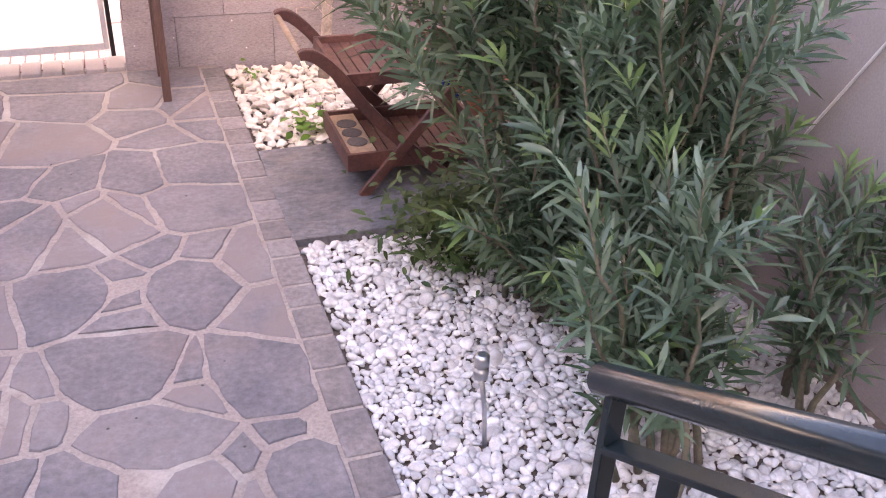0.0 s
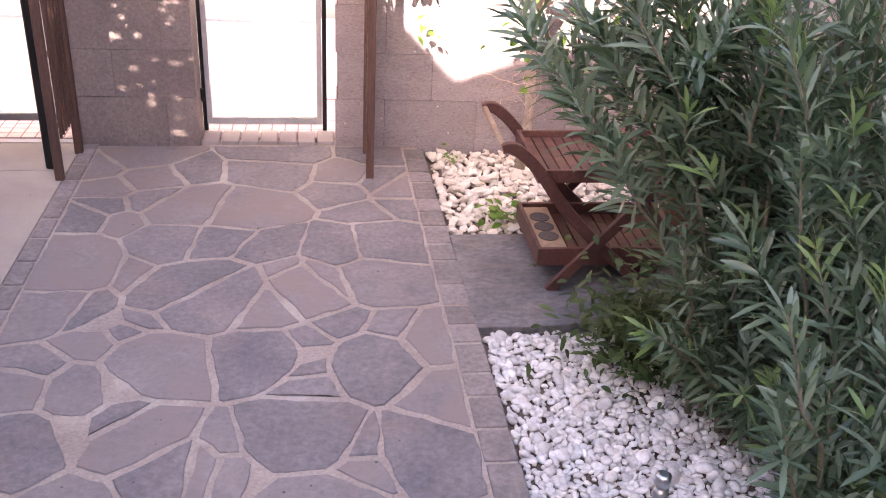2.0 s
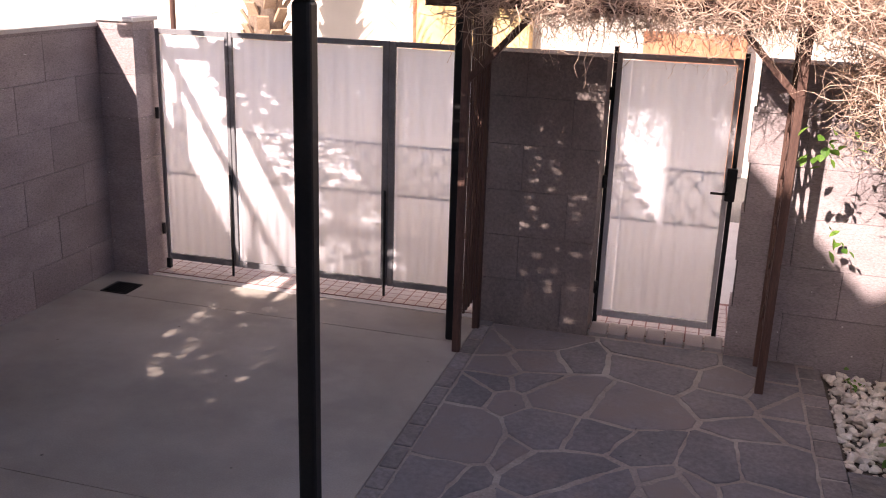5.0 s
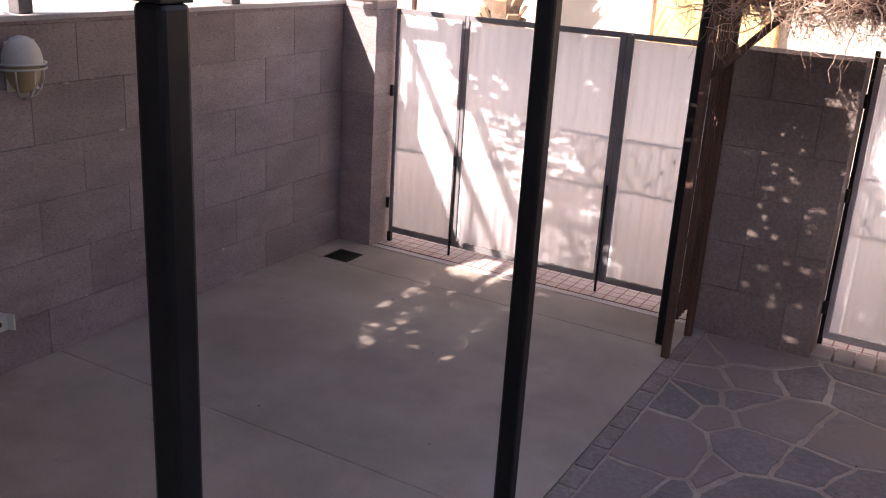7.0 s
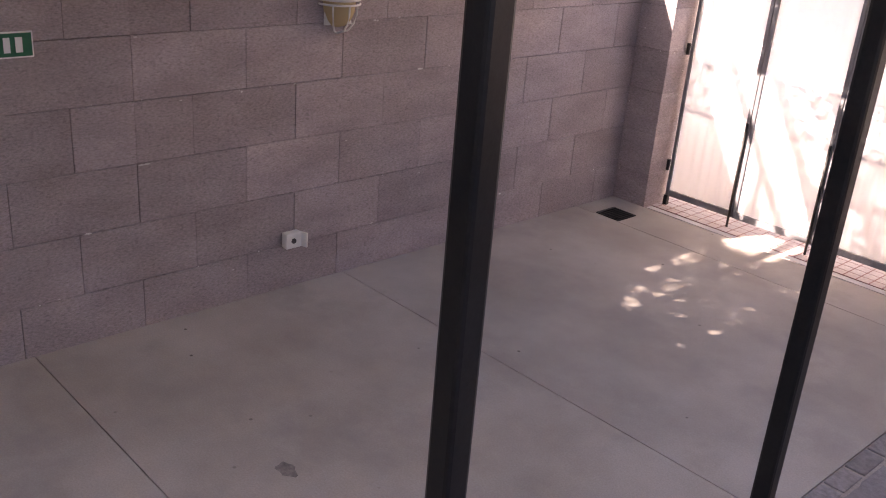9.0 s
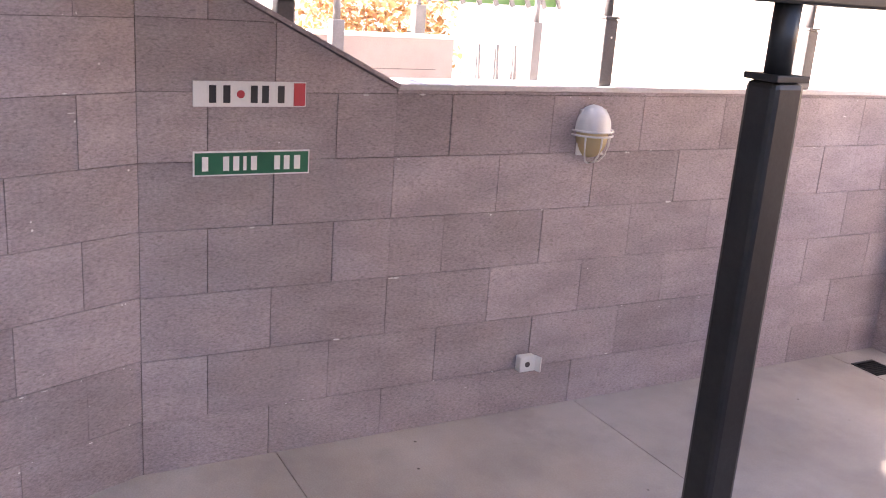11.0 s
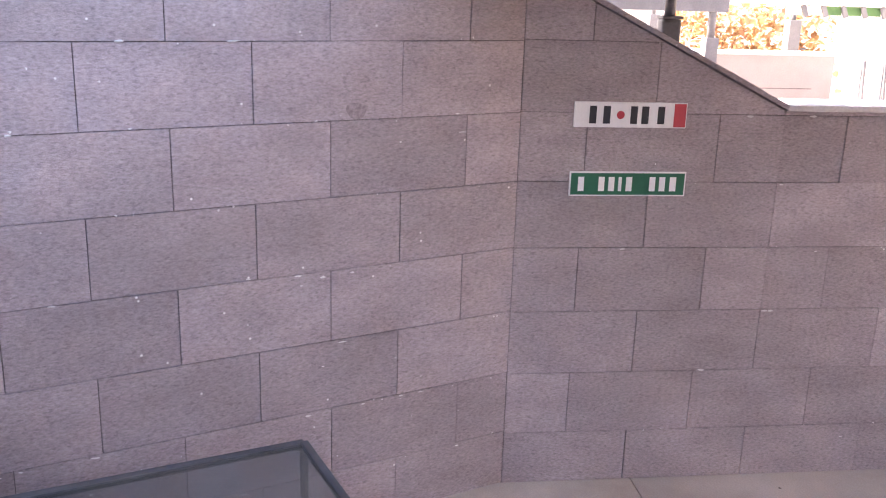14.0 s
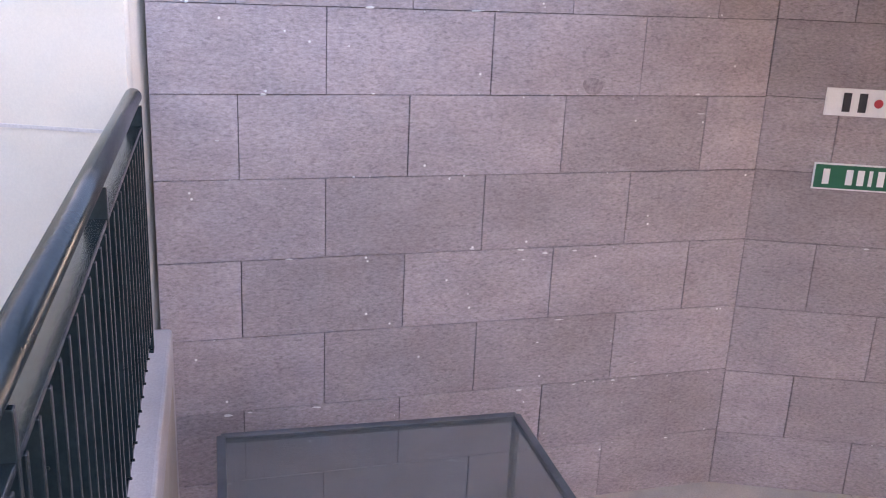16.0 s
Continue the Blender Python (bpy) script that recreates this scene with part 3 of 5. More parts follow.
def mortar_chips(wall, start, way, total, number, seed):
    """Small white crumbs of mortar and paint left along the joints and over the blocks."""
    r = random.Random(seed)
    way = Vector(way)
    out = Vector((-way.y, way.x))
    verts, faces = [], []
    for k in range(number):
        s = r.uniform(0.05, total - 0.05)
        z = (0.25 + 0.2945 * r.randint(0, 6) + r.gauss(0, 0.006)) if r.random() < 0.7 else r.uniform(0.1, 2.1)
        a, b = (r.uniform(0.004, 0.013) * r.uniform(0.5, 2.2), r.uniform(0.002, 0.006)) if r.random() < 0.6 else (r.uniform(0.002, 0.005),) * 2
        q = len(verts)
        n = 7
        for j in range(n):
            t = 2 * math.pi * j / n
            w = r.uniform(0.6, 1.2)
            p = Vector(start) + way * (s + a * w * math.cos(t)) + out * 0.001
            verts.append((p.x, p.y, z + b * w * math.sin(t)))
        p = Vector(start) + way * s + out * 0.0035
        verts.append((p.x, p.y, z))
        faces += [(q + j, q + (j + 1) % n, q + n) for j in range(n)]
    tagged(under(new("mortar_chips", mesh_of("mortar_chips", verts, faces, PLATE_CHIP)), wall), "white crumbs of mortar on the joints", kind="stuff")


STAIN = surface("damp_stain", (0.25, 0.207, 0.212), (0.31, 0.265, 0.27), 30, 0.9, 60, 0.3, 0.3)
bm = bmesh.new()
ring = []
for j in range(20):
    t = 2 * math.pi * j / 20
    p = Vector(CORNER) + ANG * (0.747 + 0.042 * (1 + 0.15 * math.sin(3 * t)) * math.cos(t)) + Vector((-ANG.y, ANG.x)) * 0.0024
    ring.append(bm.verts.new((p.x, p.y, 1.759 + 0.034 * (1 + 0.12 * math.sin(2 * t + 1)) * math.sin(t))))
bm.faces.new(ring)
part("wall_stain", bm, STAIN, wall_porch, "dark round damp stain")
PLATE_CHIP = surface("white_mortar", (0.60, 0.58, 0.57), (0.78, 0.76, 0.74), 9, 0.9, 90, 0.1, 0.0)
mortar_chips(wall_porch, CORNER, ANG, 2.3, 64, 61)
mortar_chips(wall_west, (-4.02, 5.6), (0, -1), 4.8, 62, 62)

bm = bmesh.new()
box(bm, (-4.13, 3.92, 1.760), (0.25, 4.03, 0.028), bevel=0.006)
part("wall_cap", bm, CAPSTONE, wall_west, "pale smooth capping")
bm = bmesh.new()
bar(bm, (-4.13, 1.91, 1.762), (-4.13, 0.70, 2.352), 0.25, 0.02)
part("wall_cap", bm, BLOCK, wall_west_slope)

wall_gate = block_wall("wall_between_gates", "brown block wall between the two gates, its shade put into the colour", (-0.556, 5.64), (-1.262, 5.64), 0.28, (0.18, 0.47), flat_top=1.735, hue=SHADED_BLOCK, first=0.305, course=0.2915)
wall_north = block_wall("wall_north", "brown block garden wall behind the vine", (2.62, 5.56), (0.285, 5.62), 0.28, (0.29, 0.0), flat_top=1.76, length=0.58, first=0.31, course=0.2925)
gate_pillar = block_wall("gate_pillar", "narrow block pillar at the driveway gate", (-3.735, 5.66), (-4.02, 5.66), 0.26, (0.285, 0.285), flat_top=1.79)
part("pillar_cap", boxes(((-3.88, 5.79, 1.80), (0.33, 0.3, 0.03)), bevel=0.006), CAPSTONE, gate_pillar)

wall_east = solo("wall_east", boxes(((2.68, 0.9, 1.4), (0.16, 9.8, 2.9))), PLASTER, "grey-pink plastered boundary wall behind the oleanders", "wall", kind="structure")

# ---- house, porch and stairs ----
U, V = Vector((0.9439, 0.3303)), Vector((-0.3303, 0.9439))
EDGE = Vector((-3.07, -1.34))


def on(u, v, z):
    """A place u metres along the porch's edge, v metres out from it."""
    q = EDGE + U * u + V * v
    return Vector((q.x, q.y, z))


TURN = Matrix.Rotation(math.atan2(U.y, U.x), 3, "Z")
# Unseen house masses, outlines notched to throw the shade edges on the garden wall.
SHADE_OUTLINE = [(-3.66, -0.05), (3.4, -0.05), (3.4, 7.6), (-1.97, 6.61), (-2.33, 6.49), (-3.66, 7.85)]
SHADE_WING = [(-7.2, -0.05), (-3.66, -0.05), (-3.66, 4.9), (-7.2, 4.9)]
house = thing("house", (0, -4, 0), "white rendered house behind a raised porch", "house", kind="structure")
part("main_block", prism(bmesh.new(), [(x, -3.0, z) for x, z in SHADE_OUTLINE], [(x, -7.0, z) for x, z in SHADE_OUTLINE]), RENDERED, house)
part("side_wing", prism(bmesh.new(), [(x, -3.0, z) for x, z in SHADE_WING], [(x, -7.0, z) for x, z in SHADE_WING]), RENDERED, house)
part("porch_wall", boxes(((-3.4, -2.245, 1.6), (0.7, 1.62, 3.2))), RENDERED, house)
part("joint_line", boxes(((-3.052, -2.2, 1.612), (0.012, 1.6, 0.012))), CAPSTONE, house)
part("corner_bead", tube(bmesh.new(), [(-3.07, -1.447, 0.90), (-3.07, -1.447, 3.2)], 0.02, 14), RENDERED, house, "rounded white corner bead")

porch = solo("porch", prism(bmesh.new(), [on(0, 0.0, -0.05), on(4.45, 0, -0.05), on(4.6, -3.0, -0.05), on(0.6, -3.0, -0.05)],
                            [on(0, 0.0, 0.74), on(4.45, 0, 0.74), on(4.6, -3.0, 0.74), on(0.6, -3.0, 0.74)]), CONCRETE, "raised concrete porch of the house", "porch", kind="structure")
bm = bmesh.new()
box(bm, (on(1.04, -0.085, 0.45)), (2.3, 0.17, 0.90), TURN, 0.012)
parapet = solo("porch_kerb", bm, KERB, "low grey rendered kerb wall along the porch", "wall", kind="structure")

stairs = thing("porch_stairs", on(3.2, 0.4, 0), "concrete stairs from the porch down to the path", "stairs", kind="structure")
for k in range(3):
    part("step", boxes((on(3.2, 0.16 + 0.32 * k, (0.555 - 0.185 * k) / 2), (2.3, 0.32, 0.555 - 0.185 * k), TURN)), CONCRETE, stairs)


# ---- railings ----
def porch_railing():
    top = thing("porch_railing", on(1.0, -0.075, 0.90), "dark green painted steel railing on the porch kerb", "railing")
    v = -0.075
    part("handrail", tube(bmesh.new(), [on(0.055, v, 1.742), on(0.07, v, 1.742), on(2.4, v, 1.742)], [0.021, 0.026, 0.026], 20), GREEN_PAINT, top)
    part("upper_bar", boxes((on(1.22, v, 1.648), (2.33, 0.046, 0.012), TURN), bevel=0.002), GREEN_PAINT, top)
    low_bar = part("lower_bar", boxes((on(1.22, v, 0.985), (2.33, 0.046, 0.012), TURN), bevel=0.002), GREEN_PAINT, top)
    for u in (0.085, 1.13, 2.1):
        part("post", boxes((on(u, v, 1.312), (0.016, 0.050, 0.81), TURN), bevel=0.002), GREEN_PAINT, top)
        part("foot_plate", boxes((on(u, v, 0.905), (0.045, 0.05, 0.010), TURN), bevel=0.002), GREEN_PAINT, top)
    for k in range(1, 27):
        u = 0.085 + 0.086 * k
        if min(abs(u - 1.13), abs(u - 2.1)) > 0.03:
            part("baluster", boxes((on(u, v, 1.316), (0.014, 0.052, 0.65), TURN), bevel=0.002), GREEN_PAINT, top)
        part("rivet", boxes((on(u, v + 0.026, 0.985), (0.006, 0.006, 0.005), TURN)), GREEN_PAINT, low_bar)
    return top


def stair_railing():
    a, b = Vector((0.851, 0.920, 1.277)), Vector((1.108, -0.10, 1.773))
    top = thing("stair_railing", (0.86, 0.90, 0.0), "dark green painted tubular stair railing with rounded end", "railing")
    part("handrail", tube(bmesh.new(), [a - (b - a) * 0.006, a, b], [0.020, 0.0255, 0.0255], 24), GREEN_PAINT, top)
    f = a + (b - a) * 0.035
    g = b - (b - a) * 0.03
    part("lower_bar", bar(bmesh.new(), f - Vector((0, 0, 0.12)), g - Vector((0, 0, 0.12)), 0.04, 0.012, 0.002), GREEN_PAINT, top)
    part("post", boxes(((f.x, f.y, f.z / 2 + 0.09), (0.04, 0.014, f.z - 0.19), TURN), bevel=0.002), GREEN_PAINT, top)
    part("post", boxes(((g.x, g.y, (g.z + 0.74) / 2 - 0.01), (0.04, 0.014, g.z - 0.76), TURN), bevel=0.002), GREEN_PAINT, top)
    for k in range(1, 8):
        p = f + (g - f) * k / 8
        part("baluster", boxes(((p.x, p.y, p.z - 0.40), (0.012, 0.03, 0.56), TURN), bevel=0.002), GREEN_PAINT, top)
    part("bottom_bar", bar(bmesh.new(), f - Vector((0, 0, 0.68)), g - Vector((0, 0, 0.68)), 0.04, 0.012, 0.002), GREEN_PAINT, top)
    return top


porch_railing()
stair_railing()


# ---- carport posts and beams ----
def carport_post(x, y, low, size, label, paint=BLACK_PAINT):
    top = thing("carport_post", (x, y, low), label, "post", "posts of the carport")
    part("shaft", boxes(((x, y, (low + 2.115) / 2), (size, size, 2.115 - low)), bevel=0.012), paint, top)
    part("cap_plate", boxes(((x, y, 2.121), (size + 0.006, size + 0.006, 0.012)), bevel=0.002), paint, top)
    part("spigot", tube(bmesh.new(), [(x, y, 2.12), (x, y, 2.25 if x > -2 else 2.42)], 0.024, 14), paint, top, "slim steel spigot carrying the beam")
    return top


for x, y, w in ((-1.302, 1.345, 0.074), (-1.20, 2.83, 0.067), (-1.337, 5.28, 0.08)):
    carport_post(x, y, 0.0, w, "square black-painted steel carport post on the driveway edge")
for x, y in ((-4.17, 1.40), (-4.08, 3.1), (-4.06, 4.55)):
    carport_post(x, y, 1.774 if y > 1.9 else 2.0, 0.085, "short dark steel post standing on the block wall, greyed for glare", FAR_STEEL)
solo("carport_beam", boxes(((-1.32, 2.45, 2.312), (0.10, 6.0, 0.13)), bevel=0.006), BLACK_PAINT, "long dark steel carport beam on slim spigots", "beam", "beams of the carport")
for y, x0 in ((0.44, -4.44), (1.4, -3.9), (3.05, -3.8), (4.69, -4.22)):
    solo("carport_purlin", bar(bmesh.new(), (x0, y + (0.04 if y < 1 else 0), 2.402), (-1.275, y - (0.3 if y < 1 else 0), 2.402), 0.06, 0.05, 0.004), BLACK_PAINT, "thin dark steel purlin across the carport", "purlin", "purlins of the carport")
for xa, ya, xb, yb, w in ((-3.41, 0.35, -3.40, 5.40, 0.065), (-3.05, 0.35, -3.05, 5.40, 0.06), (-2.2, 0.35, -2.2, 5.40, 0.045), (-3.80, 0.35, -3.77, 5.30, 0.08), (-4.045, 0.2, -4.125, 5.05, 0.06)):
    solo("carport_joist", bar(bmesh.new(), (xa, ya, 2.449), (xb, yb, 2.449), w, 0.04, 0.004), BLACK_PAINT, "thin dark steel joist lying along the carport", "joist", "joists of the carport")
# Two unseen slanting bars, added to break up the sun patches on the floor.
for xa, ya, xb, yb, w in ((-4.46, 0.30, -4.17, 1.95, 0.075), (-4.42, 2.0, -3.97, 1.10, 0.11)):
    solo("carport_brace", bar(bmesh.new(), (xa, ya, 2.485), (xb, yb, 2.485), w, 0.02, 0.004), TIMBER, "unseen flat bar added slantwise over the carport joists to cast shade", "brace", "braces of the carport")
# Unseen sticks added overhead so the sun falls in dapples on gate and floor.
rr = random.Random(8)
verts, faces = [], []


def cover_share(x, y):
    """How closely the sticks lie: dense over the house side and towards the path, open beside the wall. The gaps shape
    the sun patches.
    """
    blotch = noise.noise((x * 2.6, y * 5.0, 3.0)) + 0.5 * noise.noise((x * 7, y * 13, 9.0))
    ragged = 0.07 * noise.noise((x * 3, y * 9, 1.0))
    edge = -4.5 if y < 1.9 else -4.0 if y < 2.4 else -3.74 if y < 3.86 else -3.93 + 0.25 * (y - 3.9) if y < 4.65 else -3.48
    if x < edge + ragged:
        return 0.0
    if x < -4.03 and y < 1.9:
        return 0.24
    if x > -3.06:
        return 0.93 + 0.6 * min(0.0, blotch + 0.10) - (0.16 if x > -2.25 else 0.0)
    if y < 2.4:
        return 0.97 - 0.6 * max(0.0, blotch - 0.22)
    if y > 3.9:
        return 0.9 + 0.5 * min(0.1, blotch)
    return 0.32 + 0.35 * blotch


for k in range(33000):
    x, y = rr.uniform(-4.5, -1.22), rr.uniform(0.3, 5.42 if k < 24000 else 2.4)
    if (k >= 24000 and x < -3.6) or rr.random() > cover_share(x, y):
        continue
    thin = (x < -3.06 and 2.4 < y < 3.9) or x > -2.25 or x < -4.03
    n, w, z, a = rr.uniform(0.05, 0.24), rr.uniform(0.005, 0.013) if thin else rr.uniform(0.008, 0.028), 2.472 + rr.uniform(0, 0.06), rr.gauss(0.0, 0.16 if thin else 0.3)
    # Hair-thin sticks here only dim the sun patches on the driveway.
    if x < -4.03 and y < 1.9:
        n, w, a = rr.uniform(0.2, 0.45), rr.uniform(0.004, 0.007), rr.gauss(0.0, 0.6)
    elif x < -3.4:
        n *= 0.6
    c, s = math.cos(a), math.sin(a)
    q = len(verts)
    for e in (-n / 2, n / 2):
        for d, h in ((-w / 2, 0), (w / 2, 0), (w / 2, 0.012), (-w / 2, 0.012)):
            verts.append((min(-1.2, x + c * e - s * d), y + s * e + c * d, z + h))
    faces += [tuple(q + p for p in f) for f in ((0, 1, 5, 4), (1, 2, 6, 5), (2, 3, 7, 6), (3, 0, 4, 7), (0, 3, 2, 1), (4, 5, 6, 7))]
cover = new("brushwood_cover", mesh_of("brushwood_cover", verts, faces, TIMBER))
tagged(cover, "unseen layer of thin sticks added over the carport to dapple the sun", "cover", kind="stuff")


# ---- gates ----
def corrugated(x0, x1, z0, z1, y, wave=0.076, depth=0.0035):
    bm = bmesh.new()
    n = max(6, int((x1 - x0) / 0.0095))
    cols = []
    for i in range(n + 1):
        x = x0 + (x1 - x0) * i / n
        k = depth * math.tanh(2.2 * math.sin(2 * math.pi * x / wave))
        cols.append([bm.verts.new((x, y + k + d, z)) for d in (0, 0.0015) for z in (z0, z1)])
    for a, b in zip(cols, cols[1:]):
        for f in ((a[0], b[0], b[1], a[1]), (a[3], b[3], b[2], a[2]), (a[1], b[1], b[3], a[3]), (a[2], b[2], b[0], a[0])):
            bm.faces.new(f).smooth = True
    bm.faces.new(cols[0]), bm.faces.new(cols[-1])
    bmesh.ops.recalc_face_normals(bm, faces=bm.faces[:])
    return bm


def gate_leaf(name, parent_label, x0, x1, z0, z1, y, group, stile=0.032, lattice=(0.72, 1.06), rod=True, steel=GATE_STEEL):
    """A steel frame with white sheet on the yard side and a diamond lattice behind it."""
    top = thing(name, ((x0 + x1) / 2, y, 0.0), parent_label, "gate", group)
    for x in (x0 + stile / 2, x1 - stile / 2):
        part("stile", boxes(((x, y, (z0 + z1) / 2), (stile, 0.035, z1 - z0)), bevel=0.003), steel, top)
    for z, h in ((z0 + 0.02, 0.045), (z1 - 0.018, 0.036)):
        part("rail", boxes((((x0 + x1) / 2, y, z), (x1 - x0 - 2 * stile, 0.03, h)), bevel=0.003), steel, top)
    part("sheet", corrugated(x0 + stile + 0.002, x1 - stile - 0.002, z0 + 0.045, z1 - 0.04, y - 0.004), SHEET, top, "white translucent corrugated sheet")
    bm = bmesh.new()
    w0, w1 = x0 + stile, x1 - stile
    for z in lattice:
        bar(bm, (w0, y + 0.0068, z), (w1, y + 0.0068, z), 0.007, 0.010)
    h = lattice[1] - lattice[0]
    pitch = h * 0.42
    n = int((w1 - w0) / pitch) + 3
    for k in range(-2, n):
        for way in (1, -1):
            a = Vector((w0 + k * pitch, y + 0.0074, lattice[0 if way > 0 else 1]))
            b = Vector((w0 + k * pitch + h * 0.84, y + 0.0074, lattice[1 if way > 0 else 0]))
            lo, hi = max(0.0, (w0 - a.x) / (b.x - a.x)), min(1.0, (w1 - a.x) / (b.x - a.x))
            if hi - lo > 0.05:
                bar(bm, a + (b - a) * lo, a + (b - a) * hi, 0.005, 0.0065)
    part("lattice", bm, GATE_STEEL, top, "diamond steel lattice showing through the sheet")
    if rod:
        part("drop_bolt", tube(bmesh.new(), [(x1 - 0.012, y - 0.028, 0.0), (x1 - 0.012, y - 0.028, 0.75)], 0.009, 10), BLACK_PAINT, top)
    return top


for i, (x0, x1) in enumerate(((-3.70, -3.143), (-3.138, -2.548), (-2.543, -1.985), (-1.98, -1.30))):
    leaf = gate_leaf("driveway_gate_leaf", "folding driveway gate leaf, white corrugated sheet in steel frame", x0, x1, 0.07, 1.735, 5.88,
                     "leaves of the driveway gate", stile=0.042 if i in (2, 3) else 0.026, rod=i < 3)
    if i == 0:
        for z in (0.3, 1.15):
            part("hinge", tube(bmesh.new(), [(-3.715, 5.86, z - 0.04), (-3.715, 5.86, z + 0.04)], 0.014, 10), BLACK_PAINT, leaf)
        part("foot", boxes(((-3.69, 5.87, 0.035), (0.03, 0.03, 0.075))), BLACK_PAINT, leaf)

garden_gate = gate_leaf("garden_gate", "closed garden gate of white corrugated sheet in a pale frame", -0.525, 0.205, 0.055, 1.745, 5.88, "", rod=False, steel=PALE_STEEL)
for x in (-0.535, 0.222):
    part("gate_post", boxes(((x, 5.885, 0.89), (0.028, 0.04, 1.78)), bevel=0.003), BLACK_PAINT, garden_gate, "slim black gate post")
lock = part("lock_box", boxes(((0.215, 5.855, 1.0), (0.06, 0.05, 0.20)), bevel=0.005), BLACK_PAINT, garden_gate, "black lock case")
part("handle", tube(bmesh.new(), [(0.20, 5.83, 0.95), (0.17, 5.805, 0.95), (0.10, 5.805, 0.95)], 0.008, 8), BLACK_PAINT, lock)
for z in (0.25, 0.95, 1.5):
    part("hinge", tube(bmesh.new(), [(-0.545, 5.86, z - 0.04), (-0.545, 5.86, z + 0.04)], 0.013, 10), BLACK_PAINT, garden_gate)


# ---- arbour over the garden gate ----
arbour = thing("garden_arbour", (-0.4, 5.3, 0.0), "dark wooden lattice arbour over the garden gate", "arbour")
ARB = ((-1.265, 5.10), (-1.245, 5.50), (0.475, 5.12), (0.475, 5.50))
for x, y in ARB:
    part("post", boxes(((x, y, 1.0), (0.045, 0.045, 2.0)), bevel=0.004), TIMBER, arbour)
for x in (-1.255, 0.475):
    for k in range(5):
        z = 0.3 + 0.4 * k
        part("lattice_rail", boxes(((x, 5.31, z), (0.012, 0.40, 0.022))), TIMBER, arbour)
    for y in (5.16, 5.22, 5.28, 5.34, 5.40, 5.45) if x < 0 else (5.20, 5.31, 5.42):
        part("lattice_slat", boxes(((x + 0.012, y, 1.1), (0.012, 0.022, 1.75))), TIMBER, arbour)
    for k in range(6 if x > 0 else 0):
        for low, high in ((5.12, 5.48), (5.48, 5.12)):
            part("lattice_lath", bar(bmesh.new(), (x - 0.012, low, 0.32 + 0.26 * k), (x - 0.012, high, 0.32 + 0.26 * k + 0.36), 0.01, 0.018), TIMBER, arbour)
    part("side_beam", boxes(((x, 5.3, 1.99), (0.05, 0.75, 0.07)), bevel=0.004), TIMBER, arbour)
    part("knee_brace", bar(bmesh.new(), (x, 5.12, 1.62), (x + (0.32 if x < 0 else -0.32), 5.12, 1.96), 0.035, 0.035), TIMBER, arbour)
for y in (5.05, 5.55):
    part("cross_beam", boxes(((-0.39, y, 2.05), (2.2, 0.04, 0.08)), bevel=0.004), TIMBER, arbour)
for k in range(6):
    part("rafter", boxes(((-1.2 + 0.33 * k, 5.3, 2.11), (0.035, 0.8, 0.04))), TIMBER, arbour)


def twig_mesh(starts, seed, steps, stride, wander, radius, pull, lump=None, sides=3):
    """Thin bent stems that wander from their starts; pull: a steady bend added at each step."""
    r = np.random.RandomState(seed)
    verts, faces = [], []
    for p0, way, n_steps, rad in starts:
        p, d = np.array(p0, float), np.array(way, float)
        prev = None
        for s in range(n_steps + 1):
            d = d + r.normal(0, wander, 3) + np.array(pull)
            d /= np.linalg.norm(d) + 1e-9
            a, b = ring_frame(Vector(d))
            w = rad * (1 - 0.75 * s / n_steps)
            ring = []
            for k in range(sides):
                t = 2 * math.pi * k / sides
                ring.append(len(verts))
                verts.append(tuple(p + w * (math.cos(t) * np.array(a) + math.sin(t) * np.array(b))))
            if prev:
                faces += [(prev[k], ring[k], ring[(k + 1) % sides], prev[(k + 1) % sides]) for k in range(sides)]
            prev = ring
            p = p + d * stride * r.uniform(0.6, 1.3)
    return verts, faces


def leaf_mesh(places, ways, lengths, widths, folds, droop=0.2, seed=0):
    """Many pointed leaves: each two rows of faces folded along the midrib, bent down towards the tip."""
    r = np.random.RandomState(seed)
    verts, faces = [], []
    prof = ((0.0, 0.10), (0.25, 0.75), (0.55, 1.0), (0.82, 0.6), (1.0, 0.0))
    for p, w, n, wd in zip(places, ways, lengths, widths):
        p, w = Vector(p), Vector(w).normalized()
        side = w.cross(Vector((0, 0, 1)))
        side = side.normalized() if side.length > 0.05 else Vector((1, 0, 0))
        side = (Matrix.Rotation(r.normal(0, 0.5), 3, w) @ side)
        up = side.cross(w)
        k = len(verts)
        for f, h in prof:
            mid = p + w * n * f - Vector((0, 0, 1)) * (droop * n * f * f)
            verts += [tuple(mid - side * wd * h + up * folds * wd * h), tuple(mid), tuple(mid + side * wd * h + up * folds * wd * h)]
        for i in range(4):
            a = k + 3 * i
            faces += [(a, a + 3, a + 4, a + 1), (a + 1, a + 4, a + 5, a + 2)]
    return verts, faces


# ---- dry vine ----
r = np.random.RandomState(11)
vine = thing("dry_vine", (1.42, 5.2, 0.0), "large half-dry climbing vine on the arbour and garden wall", "vine")
bm = bmesh.new()
tube(bm, [(1.40, 5.25, 0.0), (1.43, 5.24, 0.4), (1.38, 5.2, 0.85), (1.42, 5.14, 1.15), (1.29, 5.0, 1.46), (1.05, 4.86, 1.76), (0.78, 4.8, 1.9), (0.55, 4.8, 1.98)], [0.034, 0.03, 0.029, 0.027, 0.028, 0.026, 0.022, 0.016], 10)
